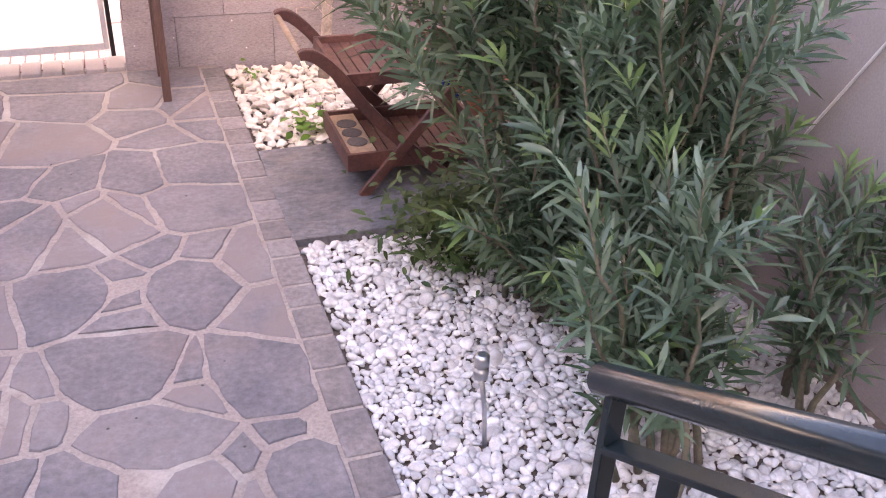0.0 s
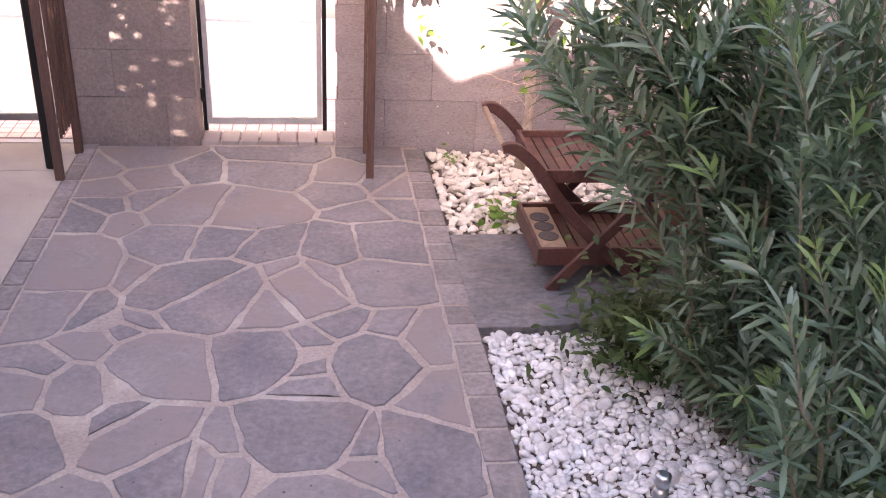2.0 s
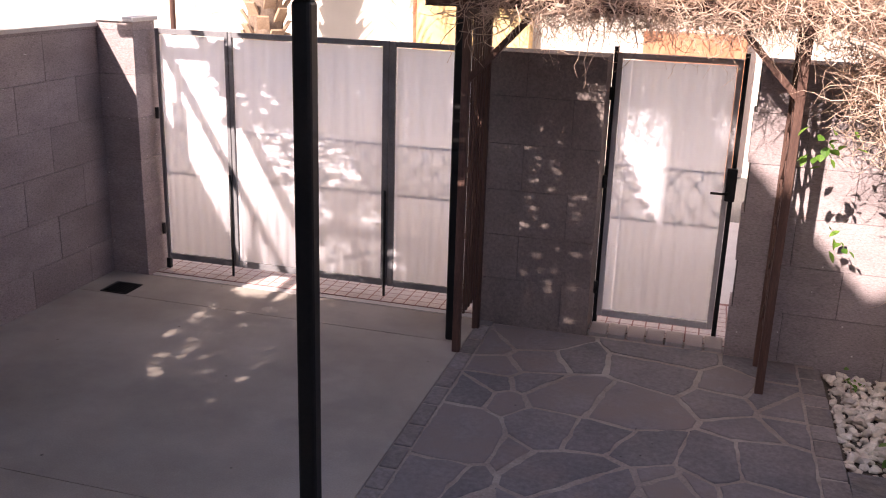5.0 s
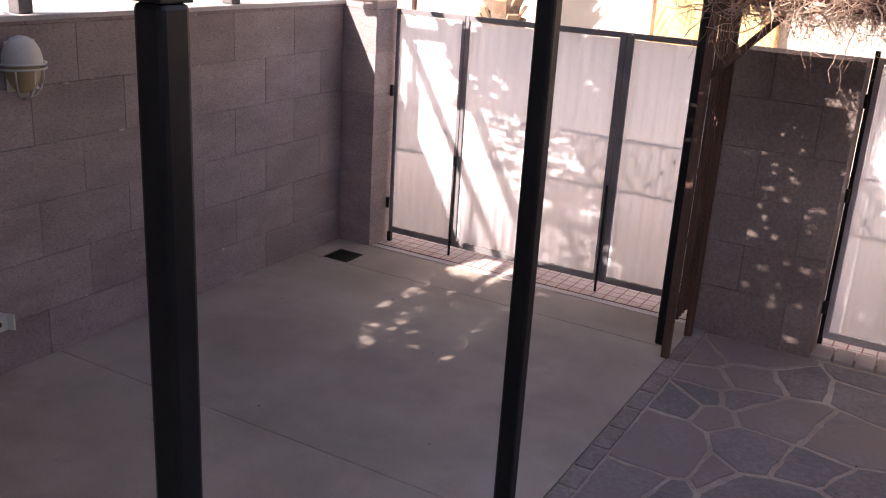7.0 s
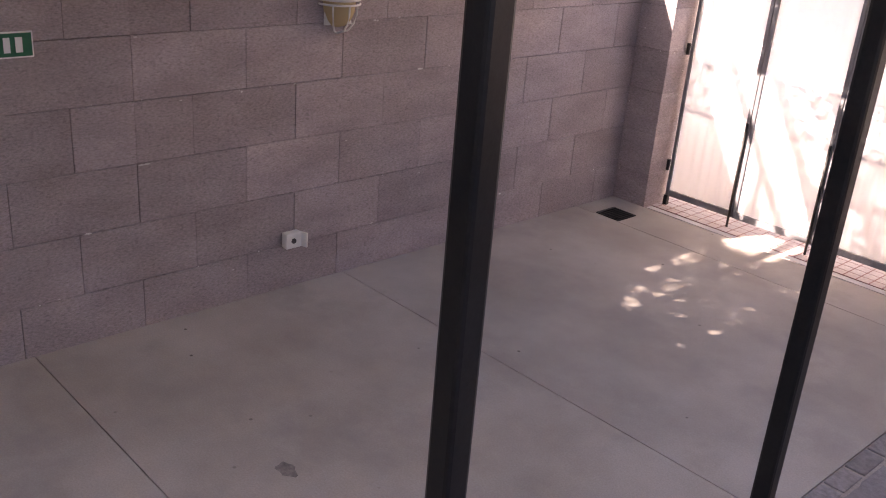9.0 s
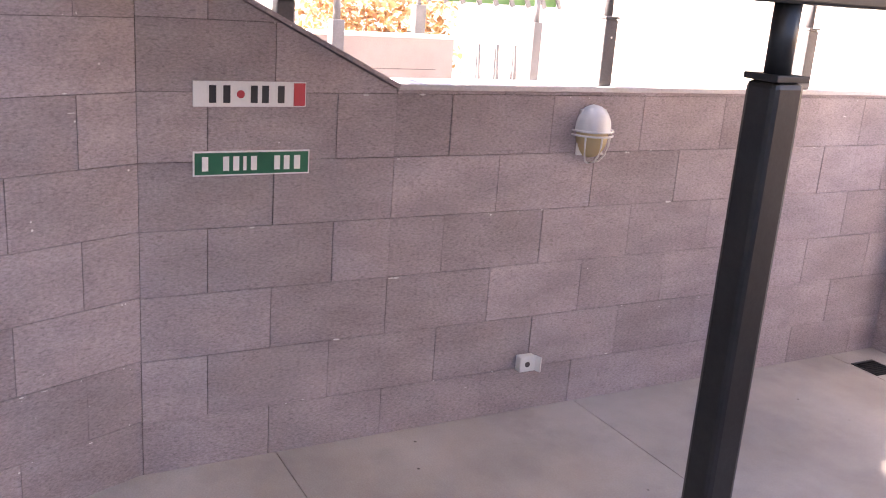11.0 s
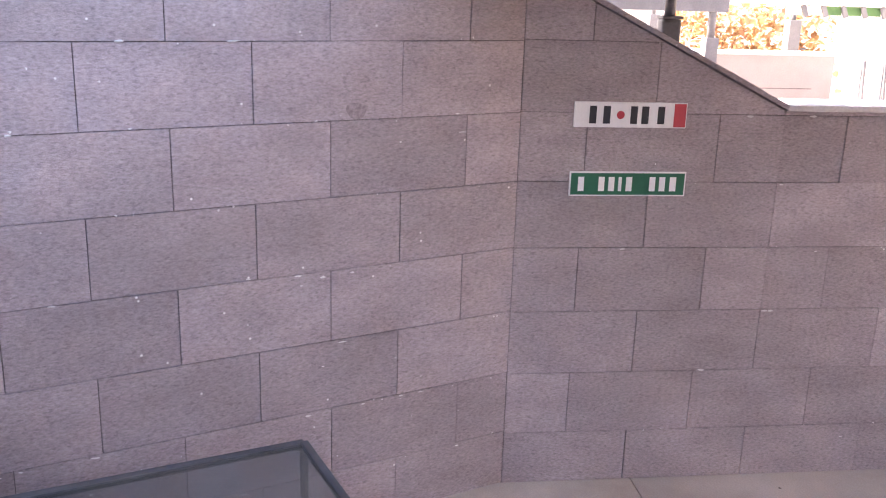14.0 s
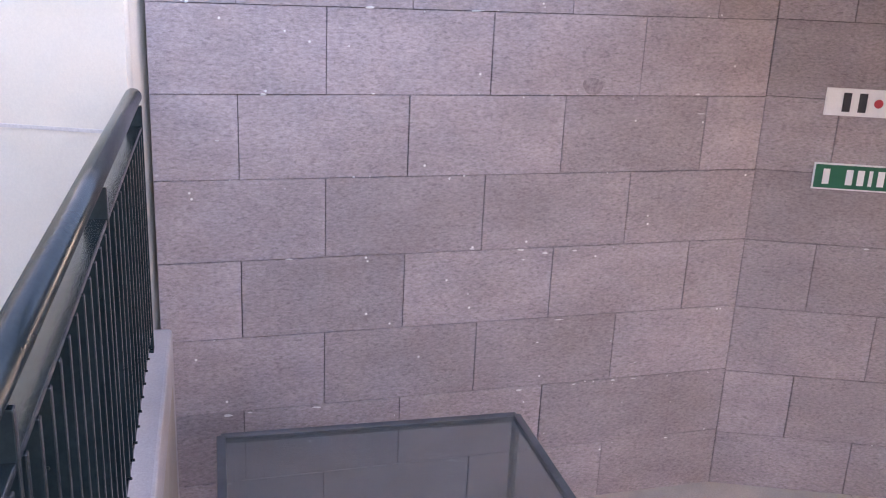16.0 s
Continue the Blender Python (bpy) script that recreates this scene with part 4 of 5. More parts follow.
part("trunk", bm, SUNLIT_BARK, vine, "twisted woody trunk, its colour paled for sunlight")
bm = bmesh.new()
tube(bm, [(1.40, 5.18, 1.0), (1.62, 5.15, 1.35), (1.95, 5.1, 1.7), (2.2, 5.1, 2.1)], [0.03, 0.026, 0.022, 0.016], 8)
part("limb", bm, BARK, vine)
starts = []
for i in range(15500):
    x, y = r.uniform(-1.2, 2.6), r.uniform(4.7, 5.95)
    if i > 10500:
        x = r.uniform(0.2, 2.6)
    lo = 1.60 if x > 0.75 else 1.98 if x > 0.2 else 2.02
    z = r.uniform(lo, 2.55)
    w = r.normal(0, 1, 3) * (1, 1, 0.6)
    starts.append(((x, y, z), w, r.randint(5, 10), r.uniform(0.0016, 0.0044)))
for i in range(700):
    starts.append(((r.uniform(0.7, 2.5), r.uniform(4.9, 5.5), r.uniform(1.3, 1.8)), r.normal(0, 1, 3), r.randint(4, 9), r.uniform(0.0015, 0.003)))
for i in range(40):
    starts.append(((r.uniform(1.3, 1.6), r.uniform(5.05, 5.3), r.uniform(0.4, 1.3)), (r.normal(0, 1), r.normal(0, 0.5), 1), r.randint(8, 14), r.uniform(0.002, 0.005)))
for i in range(3600):
    starts.append(((r.uniform(-1.3, 0.45), r.uniform(4.9, 5.95), r.uniform(1.95, 2.4)), r.normal(0, 1, 3) * (1, 1, 0.5), r.randint(5, 9), r.uniform(0.0016, 0.004)))
v, f = twig_mesh(starts, 3, 10, 0.052, 0.46, 0.003, (0, 0, -0.02))
ob = under(new("twigs", mesh_of("twigs", v, f, TWIG)), vine)
tagged(ob, "tangle of thin dry brown twigs", kind="stuff")
ps, ws = [], []
for cx, cy, cz, n, s in ((0.62, 5.0, 1.42, 16, 0.06), (0.98, 5.05, 1.62, 9, 0.09), (1.2, 5.05, 1.55, 8, 0.07), (1.55, 5.0, 1.5, 50, 0.14), (1.75, 5.05, 1.7, 50, 0.18), (1.42, 4.95, 1.8, 34, 0.1), (1.08, 4.95, 1.78, 20, 0.08), (1.25, 4.98, 1.36, 22, 0.07),
                         (1.3, 5.05, 1.12, 8, 0.06), (0.8, 5.40, 0.84, 8, 0.04), (1.36, 5.1, 0.72, 14, 0.09), (1.75, 5.05, 1.0, 40, 0.2), (2.15, 5.0, 1.4, 50, 0.25)):
    for k in range(n):
        ps.append((cx + r.normal(0, s), cy + r.normal(0, s * 0.6), cz + r.normal(0, s)))
        ws.append((r.normal(0, 1), r.normal(-0.6, 0.6), r.normal(-0.6, 0.5)))
v, f = leaf_mesh(ps, ws, r.uniform(0.038, 0.066, len(ps)), r.uniform(0.016, 0.028, len(ps)), 0.25, 0.15, 4)
tagged(under(new("leaves", mesh_of("leaves", v, f, VINE_LEAF)), vine), "few bright green heart-shaped leaves", kind="stuff")


# ---- oleanders ----
def oleander(name, at, stems, spread, height, lean, seed, label, leaf_size=0.148, sprigs=0, reach=(0, 0), skip=0.28, gap=0.033):
    r = np.random.RandomState(seed)
    top = thing(name, (at[0], at[1], 0.0), label, "oleander", "oleanders along the wall")
    ps, ws, ls, wd, young = [], [], [], [], []
    for s in range(stems):
        a = r.uniform(0, 6.28)
        rad = math.sqrt(r.uniform(0.0, 1.0))
        d = Vector((math.cos(a) * rad * spread + lean[0], math.sin(a) * rad * spread + lean[1], 0))
        h = height * r.uniform(0.5, 1.05) * (1 - 0.25 * rad)
        if s < sprigs:
            d = Vector((reach[0] * r.uniform(0.7, 1.1), reach[1] + r.normal(0, 0.22), 0))
            h = height * r.uniform(0.56, 0.86)
        p0 = Vector((at[0] + r.normal(0, 0.09), at[1] + r.normal(0, 0.09), 0.0))
        pts = []
        for k in range(9):
            f = k / 8
            q = p0 + d * (f ** 1.35) + Vector((0, 0, h * f))
            q += Vector((r.normal(0, 0.012), r.normal(0, 0.012), 0)) * (1 if k else 0)
            pts.append(q)
        bm = bmesh.new()
        tube(bm, pts, [0.0145 - 0.0115 * k / 8 for k in range(9)], 6)
        part("stem", bm, STEM, top)
        twigs = [(pts, 0.52 if s < sprigs else skip)]
        for b in range(r.randint(3, 6)):
            k = r.randint(5 if s < sprigs else 2, 8 if s < sprigs else 7)
            o = pts[k]
            way = Vector((r.normal(0, 1), r.normal(0, 1), 0)).normalized()
            n = r.uniform(0.25, 0.5) * height * 0.5
            twigs.append(([o, o + way * n * 0.35 + Vector((0, 0, n * 0.35)), o + way * n * 0.62 + Vector((0, 0, n * 0.85))], 0.1))
        for line, bare in twigs:
            total = sum((b - a).length for a, b in zip(line, line[1:]))
            tip = r.uniform() < 0.3
            n = int(total * (1 - bare) / gap)
            for k in range(n):
                f = bare + (1 - bare) * (k + 1) / n
                g = f * (len(line) - 1)
                i = min(int(g), len(line) - 2)
                q = line[i].lerp(line[i + 1], g - i)
                axis = (line[i + 1] - line[i]).normalized()
                e1, e2 = ring_frame(axis)
                turn = k * 1.05 + r.uniform(-0.2, 0.2)
                for j in range(3):
                    t = turn + j * 2.094
                    rise = 0.8 + 1.1 * f ** 3
                    young.append(f > 0.9 and tip)
                    ps.append(q)
                    ws.append((e1 * math.cos(t) + e2 * math.sin(t)) + axis * rise * r.uniform(0.6, 1.3))
                    ls.append(leaf_size * r.uniform(0.62, 1.06) * (1.0 - 0.35 * (k == n - 1)))
                    wd.append(leaf_size * r.uniform(0.046, 0.066))
    for material, pick, words in ((OLEANDER, False, "long narrow grey-green leaves in whorls"), (YOUNG_LEAF, True, "young yellow-green leaves at the shoot tips")):
        k = [i for i, y in enumerate(young) if bool(y) == pick]
        if k:
            v, f = leaf_mesh([ps[i] for i in k], [ws[i] for i in k], [ls[i] for i in k], [wd[i] for i in k], 0.3, 0.2, seed)
            tagged(under(new("leaves", mesh_of("leaves", v, f, material, True)), top), words, kind="stuff")
    return top


oleander("oleander_bush", (1.72, 1.80), 11, 0.30, 1.25, (-0.10, 0.34), 21, "grey-green oleander bush in white pebbles", 0.165)
oleander("oleander_bush", (1.98, 2.42), 17, 0.42, 2.3, (-0.10, 0.12), 22, "tall grey-green oleander bush beside the plastered wall", 0.17)
oleander("oleander_bush", (1.87, 2.97), 26, 0.46, 2.2, (-0.05, 0.05), 23, "dense grey-green oleander bush beside the wooden trolley", 0.185, 10, (-0.74, 0.36), skip=0.16)
oleander("oleander_bush", (1.74, 2.12), 7, 0.3, 0.6, (-0.08, 0.03), 26, "low young oleander shoots over the pebbles", 0.15, skip=0.1)
oleander("oleander_bush", (2.36, 1.95), 7, 0.24, 0.95, (0.0, 0.02), 24, "small oleander bush near the stair railing", 0.16, skip=0.45)
oleander("oleander_bush", (1.74, 2.70), 18, 0.44, 0.95, (-0.08, -0.1), 25, "low spreading oleander bush over the pebbles", 0.155, skip=0.1)


# ---- things on the walls ----
def number_plate(y, z, face, ink, label, groups, band=None, rim=None, wide=0.518):
    """A pressed plate on the driveway wall; its characters stay plain bars."""
    top = thing("number_plate", (-4.02, y, z - 0.055), label, "number plate", "number plates on the wall")
    part("plate", boxes(((-4.016, y, z), (0.006, wide, 0.108)), bevel=0.002), rim or face, top)
    field = part("field", boxes(((-4.0125, y, z), (0.003, wide - 0.014, 0.094))), face, top)
    if band:
        part("band", boxes(((-4.0105, y + wide / 2 - 0.031, z), (0.002, 0.052, 0.098))), band, top, "red end band")
    for a, w, h in groups:
        if h > 0.05:
            part("bar", boxes(((-4.0098, y + a, z), (0.002, w, h))), ink, field)
        else:
            bm = bmesh.new()
            bmesh.ops.create_cone(bm, cap_ends=True, segments=24, radius1=h / 2, radius2=h / 2, depth=0.002,
                                  matrix=Matrix.Translation((-4.0098, y + a, z)) @ Matrix.Rotation(math.pi / 2, 4, "Y"))
            part("seal", bm, PLATE_RED, field, "round dull red seal")


number_plate(1.213, 1.721, PLATE_WHITE, INK, "white metal plate with dark bars and a red end band",
             [(-0.165, 0.030, 0.074), (-0.105, 0.030, 0.074), (-0.045, 0.032, 0.034), (0.013, 0.030, 0.074), (0.062, 0.030, 0.074), (0.132, 0.030, 0.074)], PLATE_RED, None, 0.492)
number_plate(1.225, 1.424, PLATE_GREEN, PLATE_WHITE, "green metal plate with white bars and rim",
             [(-0.208, 0.026, 0.062), (-0.118, 0.026, 0.062), (-0.074, 0.026, 0.062), (-0.036, 0.014, 0.062), (0.004, 0.026, 0.062), (0.108, 0.026, 0.062), (0.152, 0.026, 0.062), (0.200, 0.028, 0.062)], None, PLATE_WHITE)


def half_shell(bm, y, z, ry, rz, rx, lo, hi, n=18, m=12):
    """The part of an egg on the wall between two heights, as shares of rz."""
    rows = []
    for i in range(m + 1):
        f = lo + (hi - lo) * i / m
        w = math.sqrt(max(0.0, 1 - abs(f) ** 2.4))
        rows.append([bm.verts.new((-4.02 + rx * w * math.sin(math.pi * j / n) + 0.004, y - ry * w * math.cos(math.pi * j / n), z + rz * f)) for j in range(n + 1)])
    for a, b in zip(rows, rows[1:]):
        for j in range(n):
            bm.faces.new((a[j], a[j + 1], b[j + 1], b[j])).smooth = True
    bmesh.ops.remove_doubles(bm, verts=bm.verts[:], dist=0.0005)
    bmesh.ops.recalc_face_normals(bm, faces=bm.faces[:])
    return bm


lamp = thing("wall_lamp", (-4.02, 3.025, 1.40), "white hooded bulkhead wall lamp with a wire guard", "lamp")
part("back_plate", boxes(((-4.012, 3.025, 1.54), (0.016, 0.17, 0.24)), bevel=0.007), WHITE_PLASTIC, lamp)
hood = part("hood", half_shell(bmesh.new(), 3.025, 1.55, 0.102, 0.135, 0.105, 0.0, 1.0), WHITE_PLASTIC, lamp, "rounded white hood")
shell = part("glass", half_shell(bmesh.new(), 3.025, 1.55, 0.092, 0.145, 0.095, -1.0, 0.0), LAMP_GLASS, lamp, "yellowed frosted glass")
for z, r in ((1.553, 0.116), (1.53, 0.116)):
    pts = [(-4.018 + r * 1.02 * math.sin(math.pi * j / 16), 3.025 - r * math.cos(math.pi * j / 16), z) for j in range(17)]
    part("guard_ring", tube(bmesh.new(), pts, 0.0055, 8), WHITE_PLASTIC, lamp)
for a in (0.5, 0.22, 0.78):
    w = math.pi * a
    pts = [(-4.016 + 0.104 * q * math.sin(w), 3.025 - 0.101 * q * math.cos(w), 1.53 - 0.152 * h) for q, h in ((1.0, 0), (0.97, 0.35), (0.84, 0.65), (0.55, 0.9), (0.05, 1.0))]
    part("guard_wire", tube(bmesh.new(), pts, 0.005, 8), WHITE_PLASTIC, shell)

socket = thing("power_socket", (-4.02, 2.75, 0.24), "white outdoor power socket on the block wall", "socket")
part("box", boxes(((-3.995, 2.748, 0.287), (0.05, 0.098, 0.088)), bevel=0.006), WHITE_PLASTIC, socket)
bm = bmesh.new()
bmesh.ops.create_cone(bm, cap_ends=True, segments=24, radius1=0.015, radius2=0.015, depth=0.006, matrix=Matrix.Translation((-3.9695, 2.745, 0.287)) @ Matrix.Rotation(math.pi / 2, 4, "Y"))
part("inlet", bm, MORTAR, socket, "round dark inlet")
part("flap", boxes(((-3.965, 2.803, 0.287), (0.055, 0.012, 0.085), Matrix.Rotation(0.35, 3, "Z")), bevel=0.003), WHITE_PLASTIC, socket, "open hinged flap")
part("knob", boxes(((-4.005, 2.826, 0.252), (0.02, 0.014, 0.014)), bevel=0.003), WHITE_PLASTIC, socket)

drain = thing("floor_drain", (-3.745, 5.345, 0.0), "dark cast-iron drain grate set in the concrete", "drain")
part("grate_frame", boxes(((-3.745, 5.25, 0.003), (0.20, 0.014, 0.008)), ((-3.745, 5.44, 0.003), (0.20, 0.014, 0.008)), ((-3.838, 5.345, 0.003), (0.014, 0.176, 0.008)), ((-3.652, 5.345, 0.003), (0.014, 0.176, 0.008))), BLACK_PAINT, drain)
# Black plate at floor level, drawn for the shade beneath the grate.
part("pit", boxes(((-3.745, 5.345, 0.001), (0.172, 0.176, 0.004))), BLACK_PAINT, drain)
for k in range(7):
    part("grate_bar", boxes(((-3.82 + 0.025 * k, 5.345, 0.0065), (0.011, 0.176, 0.008))), BLACK_PAINT, drain)

conduit = tagged(finish("wall_cable", tube(bmesh.new(), [(2.593, 2.60, 0.58), (2.593, 2.46, 0.836), (2.593, 2.265, 1.183), (2.593, 1.4, 2.73)], 0.006, 8), WHITE_PLASTIC), "thin white cable clipped slantwise to the plaster", "cable")

# ---- garden things ----
light = thing("garden_light", (1.205, 2.06, 0.0), "small steel garden light on a spike in pebbles", "garden light")
part("spike", tube(bmesh.new(), [(1.205, 2.06, -0.03), (1.19, 2.06, 0.16), (1.172, 2.06, 0.285)], 0.008, 10), STEEL, light)
bm = bmesh.new()
lathe(bm, (1.169, 2.06, 0.285), [(0.018, 0.0), (0.024, 0.004), (0.024, 0.036), (0.018, 0.038), (0.018, 0.05), (0.024, 0.052), (0.024, 0.086), (0.014, 0.092)], 20)
part("head", bm, STEEL, light, "short round steel head")

trolley = thing("serving_trolley", (1.5, 4.08, 0.0), "reddish wooden serving trolley with curved handles and bottle rack", "trolley")
F_, B_ = 3.80, 4.35
for y in (F_, B_):
    arm = [(0.975, y, 0.705), (1.005, y, 0.712), (1.06, y, 0.688), (1.15, y, 0.60), (1.28, y, 0.425), (1.47, y, 0.225), (1.70, y, 0.02)]
    bm = bmesh.new()
    line = []
    for k in range(len(arm) - 1):
        p0, p1, p2, p3 = (Vector(arm[min(max(k + d, 0), len(arm) - 1)]) for d in (-1, 0, 1, 2))
        for f in (0.0, 0.25, 0.5, 0.75):
            line.append(0.5 * (2 * p1 + (p2 - p0) * f + (2 * p0 - 5 * p1 + 4 * p2 - p3) * f * f + (3 * p1 - p0 - 3 * p2 + p3) * f ** 3))
    line.append(Vector(arm[-1]))
    rings = []
    for k, p in enumerate(line):
        way = (line[min(k + 1, len(line) - 1)] - line[max(k - 1, 0)]).normalized()
        nrm = Vector((-way.z, 0, way.x)) * (0.018 + 0.009 * min(1.0, k / 6))
        rings.append([bm.verts.new(p + nrm * e + Vector((0, d, 0))) for e, d in ((-1, -0.013), (-0.75, -0.016), (0.75, -0.016), (1, -0.013), (1, 0.013), (0.75, 0.016), (-0.75, 0.016), (-1, 0.013))])
    for one, two in zip(rings, rings[1:]):
        for q in range(8):
            bm.faces.new((one[q], one[(q + 1) % 8], two[(q + 1) % 8], two[q]))
    bm.faces.new(rings[0]), bm.faces.new(rings[-1])
    bmesh.ops.recalc_face_normals(bm, faces=bm.faces[:])
    part("handle_leg", bm, TEAK, trolley, "curved handle running down into a leg")
    yy = y + (-0.03 if y == F_ else 0.03)
    part("cross_leg", bar(bmesh.new(), (1.245, yy, 0.0), (1.76, yy, 0.60), 0.026, 0.048, 0.003), TEAK, trolley)
part("push_bar", tube(bmesh.new(), [(0.985, F_ - 0.01, 0.705), (0.985, B_ + 0.01, 0.705)], 0.014, 12), TEAK_PALE, trolley, "worn pale round push bar")


def tray(x0, x1, z, rim, slat_n):
    rims = boxes((((x0 + x1) / 2, F_ + 0.025, z + rim / 2), (x1 - x0, 0.02, rim)), (((x0 + x1) / 2, B_ - 0.025, z + rim / 2), (x1 - x0, 0.02, rim)),
                 ((x0 + 0.01, 4.075, z + rim / 2), (0.02, 0.48, rim)), ((x1 - 0.01, 4.075, z + rim / 2), (0.02, 0.48, rim)), bevel=0.003)
    frame_part = part("tray", rims, TEAK, trolley)
    w = (x1 - x0 - 0.04) / slat_n
    for k in range(slat_n):
        part("slat", boxes(((x0 + 0.02 + w * (k + 0.5), 4.075, z + 0.022), (w - 0.007, 0.48, 0.014)), bevel=0.002), TEAK, frame_part)


tray(1.15, 1.92, 0.535, 0.062, 14)
tray(1.19, 1.92, 0.11, 0.09, 13)
bm = bmesh.new()
box(bm, (1.275, 4.075, 0.178), (0.13, 0.45, 0.018), None, 0.002)
rack = part("bottle_rack", bm, TEAK_PALE, trolley, "pale board with three round bottle holes")
# The board is uncut: flat dark discs give the holes their shade.
for k in (-0.105, 0.0, 0.105):
    bm = bmesh.new()
    bmesh.ops.create_cone(bm, cap_ends=True, segments=22, radius1=0.05, radius2=0.05, depth=0.003, matrix=Matrix.Translation((1.275, 4.075 + k, 0.1885 + 0.0006 * abs(k) * 10)))
    part("bottle_hole", bm, MORTAR, rack, "dark disc drawn for the shade in a round bottle hole")
for y in (F_ + 0.03, B_ - 0.03):
    bm = bmesh.new()
    bmesh.ops.create_cone(bm, cap_ends=True, segments=24, radius1=0.07, radius2=0.07, depth=0.025, matrix=Matrix.Translation((1.74, y + (0.045 if y < 4 else -0.045), 0.07)) @ Matrix.Rotation(math.pi / 2, 4, "X"))
    part("wheel", bm, TEAK, trolley)


def pot(x, y, r, h, material, label):
    top = thing("plant_pot", (x, y, 0.0), label, "plant pot", "pots by the wall")
    bm = bmesh.new()
    lathe(bm, (x, y, 0.0), [(r * 0.66, 0.0), (r * 0.7, 0.004), (r * 0.94, h * 0.8), (r, h * 0.81), (r, h), (r * 0.88, h), (r * 0.85, h * 0.86)], 26)
    part("body", bm, material, top)
    bm = bmesh.new()
    bmesh.ops.create_cone(bm, cap_ends=True, segments=24, radius1=r * 0.86, radius2=r * 0.86, depth=0.02, matrix=Matrix.Translation((x, y, h * 0.86)))
    part("soil", bm, SOIL, top)
    return top


pot(2.12, 4.42, 0.14, 0.25, TERRACOTTA, "terracotta pot standing behind the trolley")
pot(1.98, 4.62, 0.09, 0.30, BLUE_GLAZE, "tall blue glazed pot behind the trolley")

# ---- small plants ----
def tuft(name, x, y, n, size, seed, material, label, z0=0.02, up=0.6, slim=1.0):
    r = np.random.RandomState(seed)
    top = thing(name, (x, y, 0.0), label, "plant", "")
    ps = [(x + r.normal(0, size * 0.35), y + r.normal(0, size * 0.35), z0 + abs(r.normal(0, size * 0.4))) for _ in range(n)]
    ws = [(r.normal(0, 1), r.normal(0, 1), r.uniform(0.1, 1.0) * up) for _ in range(n)]
    v, f = leaf_mesh(ps, ws, r.uniform(0.5, 1.0, n) * size * 0.55 * slim, r.uniform(0.5, 1.0, n) * size * 0.2 * slim ** 2, 0.2, 0.3, seed)
    tagged(under(new("leaves", mesh_of("leaves", v, f, material, True)), top), kind="stuff")
    v, f = twig_mesh([((x, y, 0.0), (r.normal(0, 0.4), r.normal(0, 0.4), 1), 5, 0.004) for _ in range(6)], seed, 5, size * 0.14, 0.2, 0.003, (0, 0, 0))
    tagged(under(new("stalks", mesh_of("stalks", v, f, TWIG)), top), kind="stuff")


tuft("green_seedling", 1.16, 4.52, 40, 0.14, 31, VINE_LEAF, "small bright green plant among cream stones")
tuft("green_seedling", 0.98, 5.3, 14, 0.08, 32, VINE_LEAF, "tiny green seedling at the wall foot")
tuft("low_shrub", 1.55, 3.2, 1400, 0.42, 33, TREE_LEAF, "low dark green shrub at the slab edge", up=0.9, slim=0.42)

# ---- glass table by the porch ----
TABLE_STEEL = surface("dark_grey_steel", (0.05, 0.052, 0.056), (0.085, 0.087, 0.092), 6, 0.45, 80, 0.12, 0.04)
table = thing("glass_table", (-2.85, -0.55, 0.0), "smoked glass garden table with a dark metal frame", "table")
c0, ux = Vector((-3.129, -0.145)), Vector((0.334, -0.9425))
uy = Vector((0.9425, 0.334))
W, D = 0.99, 0.62


def tp(a, b, z):
    q = c0 + ux * a + uy * b
    return Vector((q.x, q.y, z))


TT = Matrix.Rotation(math.atan2(ux.y, ux.x), 3, "Z")
for a, b in ((0, 0), (W, 0), (W, D), (0, D)):
    part("leg", tube(bmesh.new(), [tp(a, b, 0.0), tp(a, b, 0.70)], 0.014, 12), TABLE_STEEL, table)
for p, q in (((0, 0), (W, 0)), ((W, 0), (W, D)), ((W, D), (0, D)), ((0, D), (0, 0))):
    part("top_rail", bar(bmesh.new(), tp(*p, 0.695), tp(*q, 0.695), 0.028, 0.026, 0.004), TABLE_STEEL, table)
for p, q in (((0, 0.06), (W, 0.06)), ((0, D - 0.06), (W, D - 0.06))):
    part("shelf_rail", bar(bmesh.new(), tp(*p, 0.36), tp(*q, 0.36), 0.018, 0.018), TABLE_STEEL, table)
for k in range(11):
    part("shelf_slat", bar(bmesh.new(), tp(0.05 + 0.089 * k, 0.06, 0.372), tp(0.05 + 0.089 * k, D - 0.06, 0.372), 0.016, 0.006), TABLE_STEEL, table)
ob = part("glass_top", boxes((tp(W / 2, D / 2, 0.7), (W - 0.02, D - 0.02, 0.006), TT)), SMOKED, table, "smoked grey glass top")

# ---- beyond the wall and the street ----
bm = boxes(((-5.2, 12.6, 2.6), (30, 3, 5.3)))
opposite = thing("house_across_street", (-5, 12.6, 0), "white house across the street with an ochre bay", "house")
part("wall", bm, RENDERED, opposite)
part("bay", boxes(((-2.72, 11.0, 2.4), (1.35, 0.3, 4.9))), OCHRE, opposite, "ochre painted bay")
part("downpipe", tube(bmesh.new(), [(-3.43, 10.95, 0.0), (-3.43, 10.95, 5.2)], 0.04, 10), TERRACOTTA, opposite)
part("bay", boxes(((-0.2, 10.95, 0.75), (1.1, 0.3, 1.6))), TERRACOTTA, opposite, "low terracotta coloured porch wall")
for x in (-9.5, -7.3, 2.2, 4.4):
    part("window", boxes(((x, 11.08, 2.9), (1.1, 0.06, 1.3)), bevel=0.01), SMOKED, opposite)

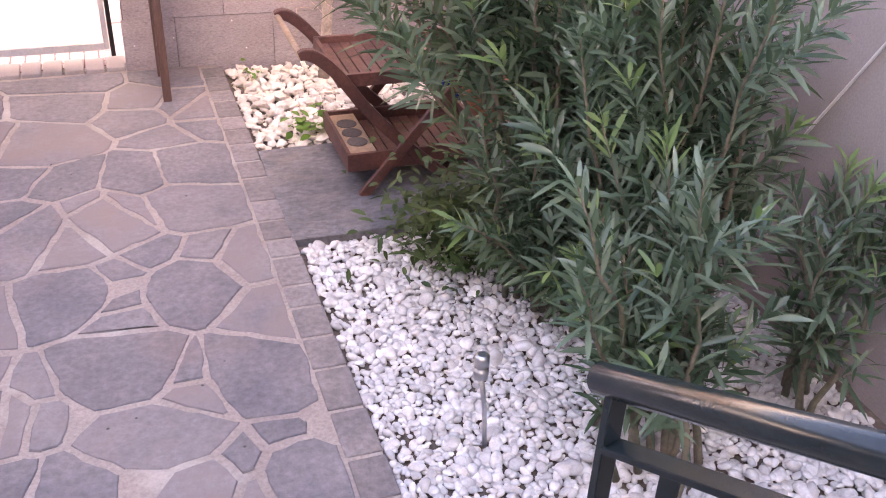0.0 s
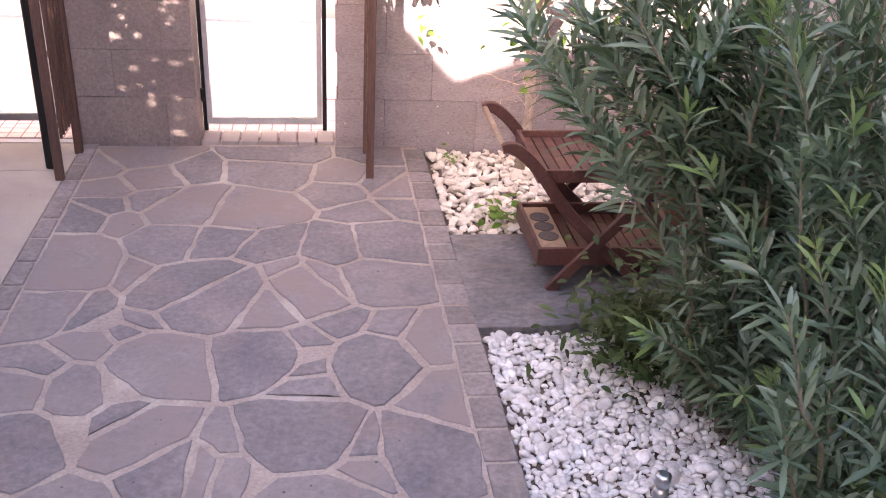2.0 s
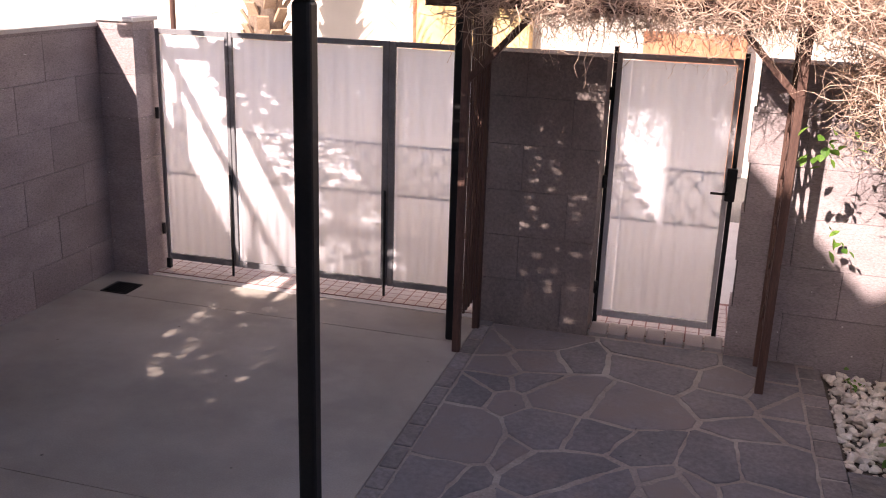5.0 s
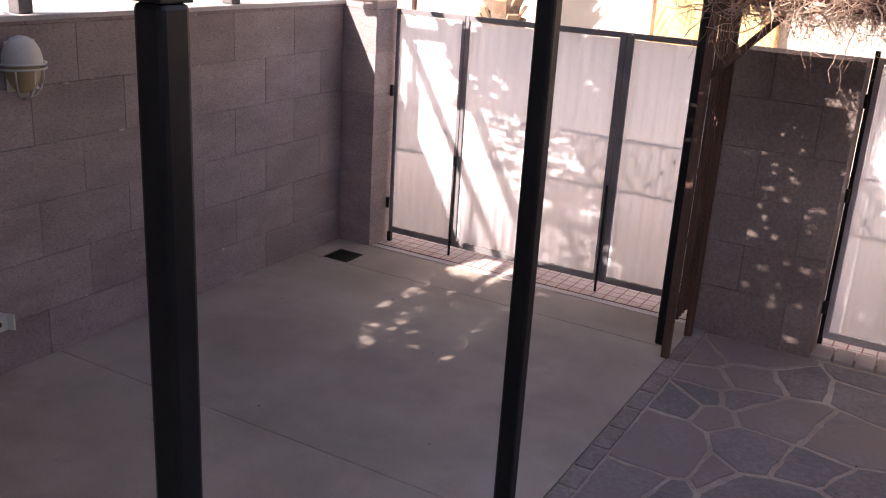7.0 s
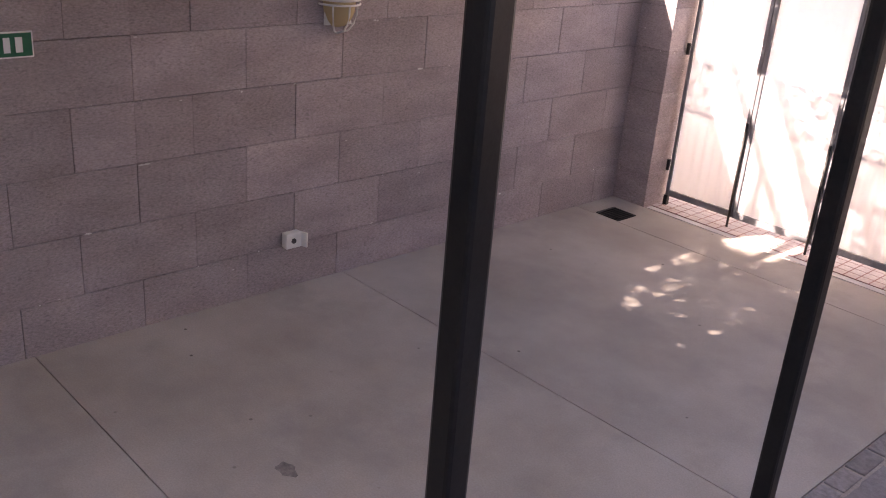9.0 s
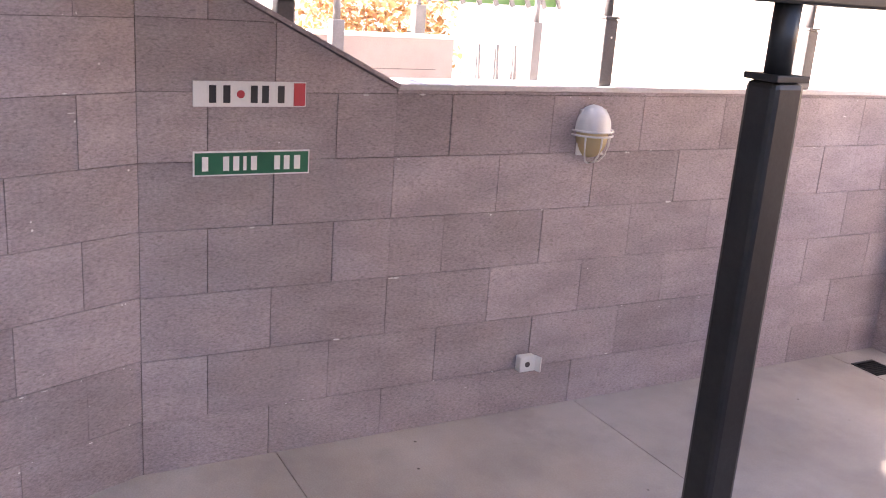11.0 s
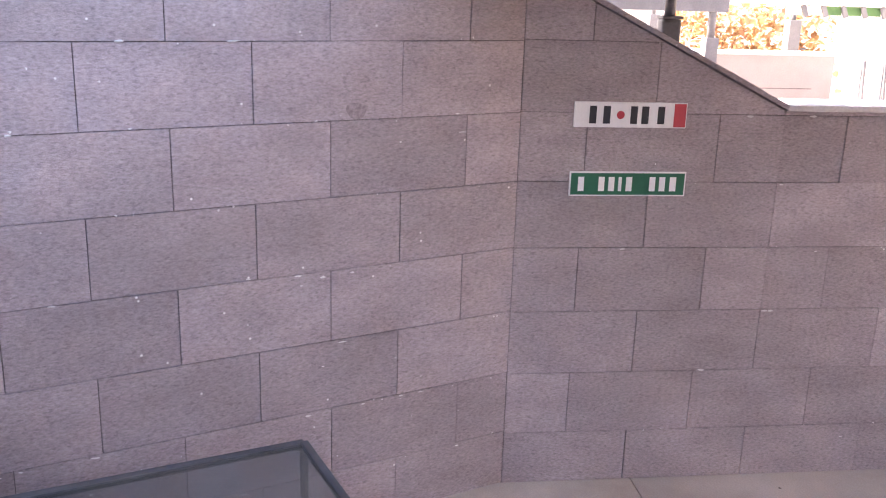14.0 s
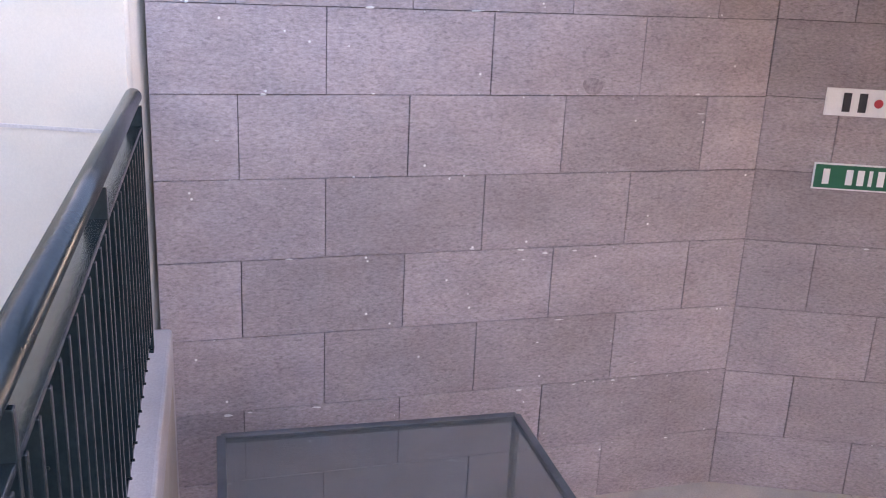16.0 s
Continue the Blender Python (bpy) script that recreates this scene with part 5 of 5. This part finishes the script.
palm = thing("palm_tree", (-4.9, 9.95, 0.0), "palm tree with rough leaf-base trunk in the street", "palm")
bm = bmesh.new()
tube(bm, [(-4.9, 9.95, -0.05), (-4.9, 9.95, 2.4), (-4.87, 9.95, 4.6)], [0.22, 0.19, 0.17], 14)
palm_trunk = part("trunk", bm, BARK, palm)
r = np.random.RandomState(41)
for k in range(150):
    z, a = 0.15 + k * 0.029, k * 2.4
    bm = bmesh.new()
    o = Vector((-4.9, 9.95, z))
    way = Vector((math.cos(a), math.sin(a), 0))
    bar(bm, o + way * 0.17, o + way * 0.27 + Vector((0, 0, 0.16)), 0.13, 0.03)
    part("leaf_base", bm, TEAK_PALE, palm_trunk)
verts, faces = [], []
for k in range(26):
    a, up = k * 2.4, r.uniform(-0.2, 1.2)
    way = Vector((math.cos(a), math.sin(a), 0))
    ps, ws = [], []
    for s in range(40):
        f = s / 39
        q = Vector((-4.87, 9.95, 4.6)) + way * 2.2 * f + Vector((0, 0, up * f * 1.6 - 1.6 * f * f))
        for sd in (1, -1):
            ps.append(q)
            ws.append(way * 0.7 + Vector((-way.y, way.x, 0)) * sd + Vector((0, 0, -0.2)))
    v, f = leaf_mesh(ps, ws, [0.45] * len(ps), [0.014] * len(ps), 0.1, 0.3, k)
    faces += [tuple(q + len(verts) for q in g) for g in f]
    verts += v
tagged(under(new("fronds", mesh_of("fronds", verts, faces, TREE_LEAF)), palm), kind="stuff")

pole = tagged(finish("street_pole", tube(bmesh.new(), [(-5.62, 9.2, -0.05), (-5.62, 9.2, 6.0)], 0.03, 12), TIMBER), "thin brown street pole beyond the gate", "pole")

neighbour = thing("neighbour_wall", (-9.6, 3.4, 0), "low pinkish garden wall of the neighbouring yard", "wall", kind="structure")
part("wall", boxes(((-9.1, 2.95, 0.80), (0.2, 3.9, 1.70))), NEXT_WALL, neighbour)
part("cap", boxes(((-9.1, 2.95, 1.665), (0.26, 3.96, 0.03)), bevel=0.005), CAPSTONE, neighbour)
part("joint", boxes(((-8.999, 3.6, 1.33), (0.004, 2.2, 0.008))), MORTAR, neighbour)
for x, y, low, w in ((-7.0, 2.77, 0.0, 0.1), (-8.3, 5.45, 0.0, 0.10), (-12.0, 5.95, 0.0, 0.16), (-13.0, 4.42, 0.0, 0.14)):
    top = thing("neighbour_post", (x, y, 0.0), "dark grey steel post of the neighbouring pergola", "post", "posts of the neighbouring pergola")
    part("shaft", boxes(((x, y, 0.925), (w, w, 1.95)), bevel=0.006), FAR_STEEL, top)
    part("spigot", tube(bmesh.new(), [(x, y, 1.89), (x, y, 2.2)], 0.03, 10), FAR_STEEL, top)
solo("neighbour_beam", boxes(((-8.3, 3.6, 2.27), (0.1, 5.0, 0.14)), bevel=0.006), FAR_STEEL, "grey steel beam of the neighbouring pergola", "beam")
solo("neighbour_beam", boxes(((-7.0, 1.92, 2.135), (0.1, 1.9, 0.10)), bevel=0.006), FAR_STEEL, "dark steel cross beam of the neighbouring pergola", "beam")
solo("neighbour_beam", boxes(((-11.0, 6.3, 2.15), (0.1, 3.4, 0.09)), bevel=0.006), PLASTER, "pale beam above the striped awning", "beam")

awning = thing("striped_awning", (-11.0, 6.4, 1.96), "green and cream striped awning over a terrace", "awning")
for k in range(9):
    y = 5.42 + k * 0.25
    part("stripe", boxes(((-11.02, y + 0.02, 2.045), (0.012, 0.20, 0.105))), GREEN_CLOTH if k > 1 else CREAM_CLOTH, awning)
    part("slat", bar(bmesh.new(), (-10.98, y + 0.11, 2.10), (-10.98, y + 0.16, 1.975), 0.05, 0.04), FAR_STEEL, awning, "dark slanting slat")
solo("neighbour_house", boxes(((-21, 9.0, 2.4), (6, 24, 4.9))), RENDERED, "white rendered house in the neighbouring yard", "house")
r = np.random.RandomState(51)
ps = [(-14.6 + r.normal(0, 0.3), 6.5 + r.uniform(-1.3, 1.3), 1.3 + r.uniform(-0.6, 0.75)) for _ in range(2400)]
ws = [tuple(r.normal(0, 1, 3)) for _ in ps]
v, f = leaf_mesh(ps, ws, r.uniform(0.08, 0.14, len(ps)), r.uniform(0.03, 0.05, len(ps)), 0.2, 0.2, 6)
shrub = thing("flowering_shrub", (-14.6, 5.9, 0.0), "red and orange flowering shrub in the neighbouring yard", "shrub")
tagged(under(new("blossom", mesh_of("blossom", v, f, HEDGE_RED)), shrub), kind="stuff")
bm = bmesh.new()
for k in range(7):
    tube(bm, [(-14.6, 5.2 + 0.22 * k, -0.05), (-14.6 + r.normal(0, 0.1), 5.2 + 0.22 * k, 0.9)], [0.03, 0.015], 6)
part("stem", bm, BARK, shrub)
for x, y in ((-8.6, 5.0), (-8.6, 5.22), (-8.6, 5.44), (-8.6, 5.62)):
    top = thing("folded_chair", (x, y, 0.0), "white folded garden chair leaning in the neighbouring yard", "chair", "folded chairs next door")
    part("back", bar(bmesh.new(), (x - 0.12, y - 0.08, -0.05), (x - 0.17, y - 0.02, 1.62), 0.16, 0.03), WHITE_PLASTIC, top)
    part("rail", bar(bmesh.new(), (x + 0.04, y + 0.08, -0.05), (x - 0.01, y - 0.02, 1.64), 0.025, 0.025, 0.004), FAR_STEEL, top)
    part("rail", bar(bmesh.new(), (x + 0.02, y - 0.03, -0.05), (x - 0.03, y - 0.03, 1.60), 0.012, 0.025, 0.003), FAR_STEEL, top)
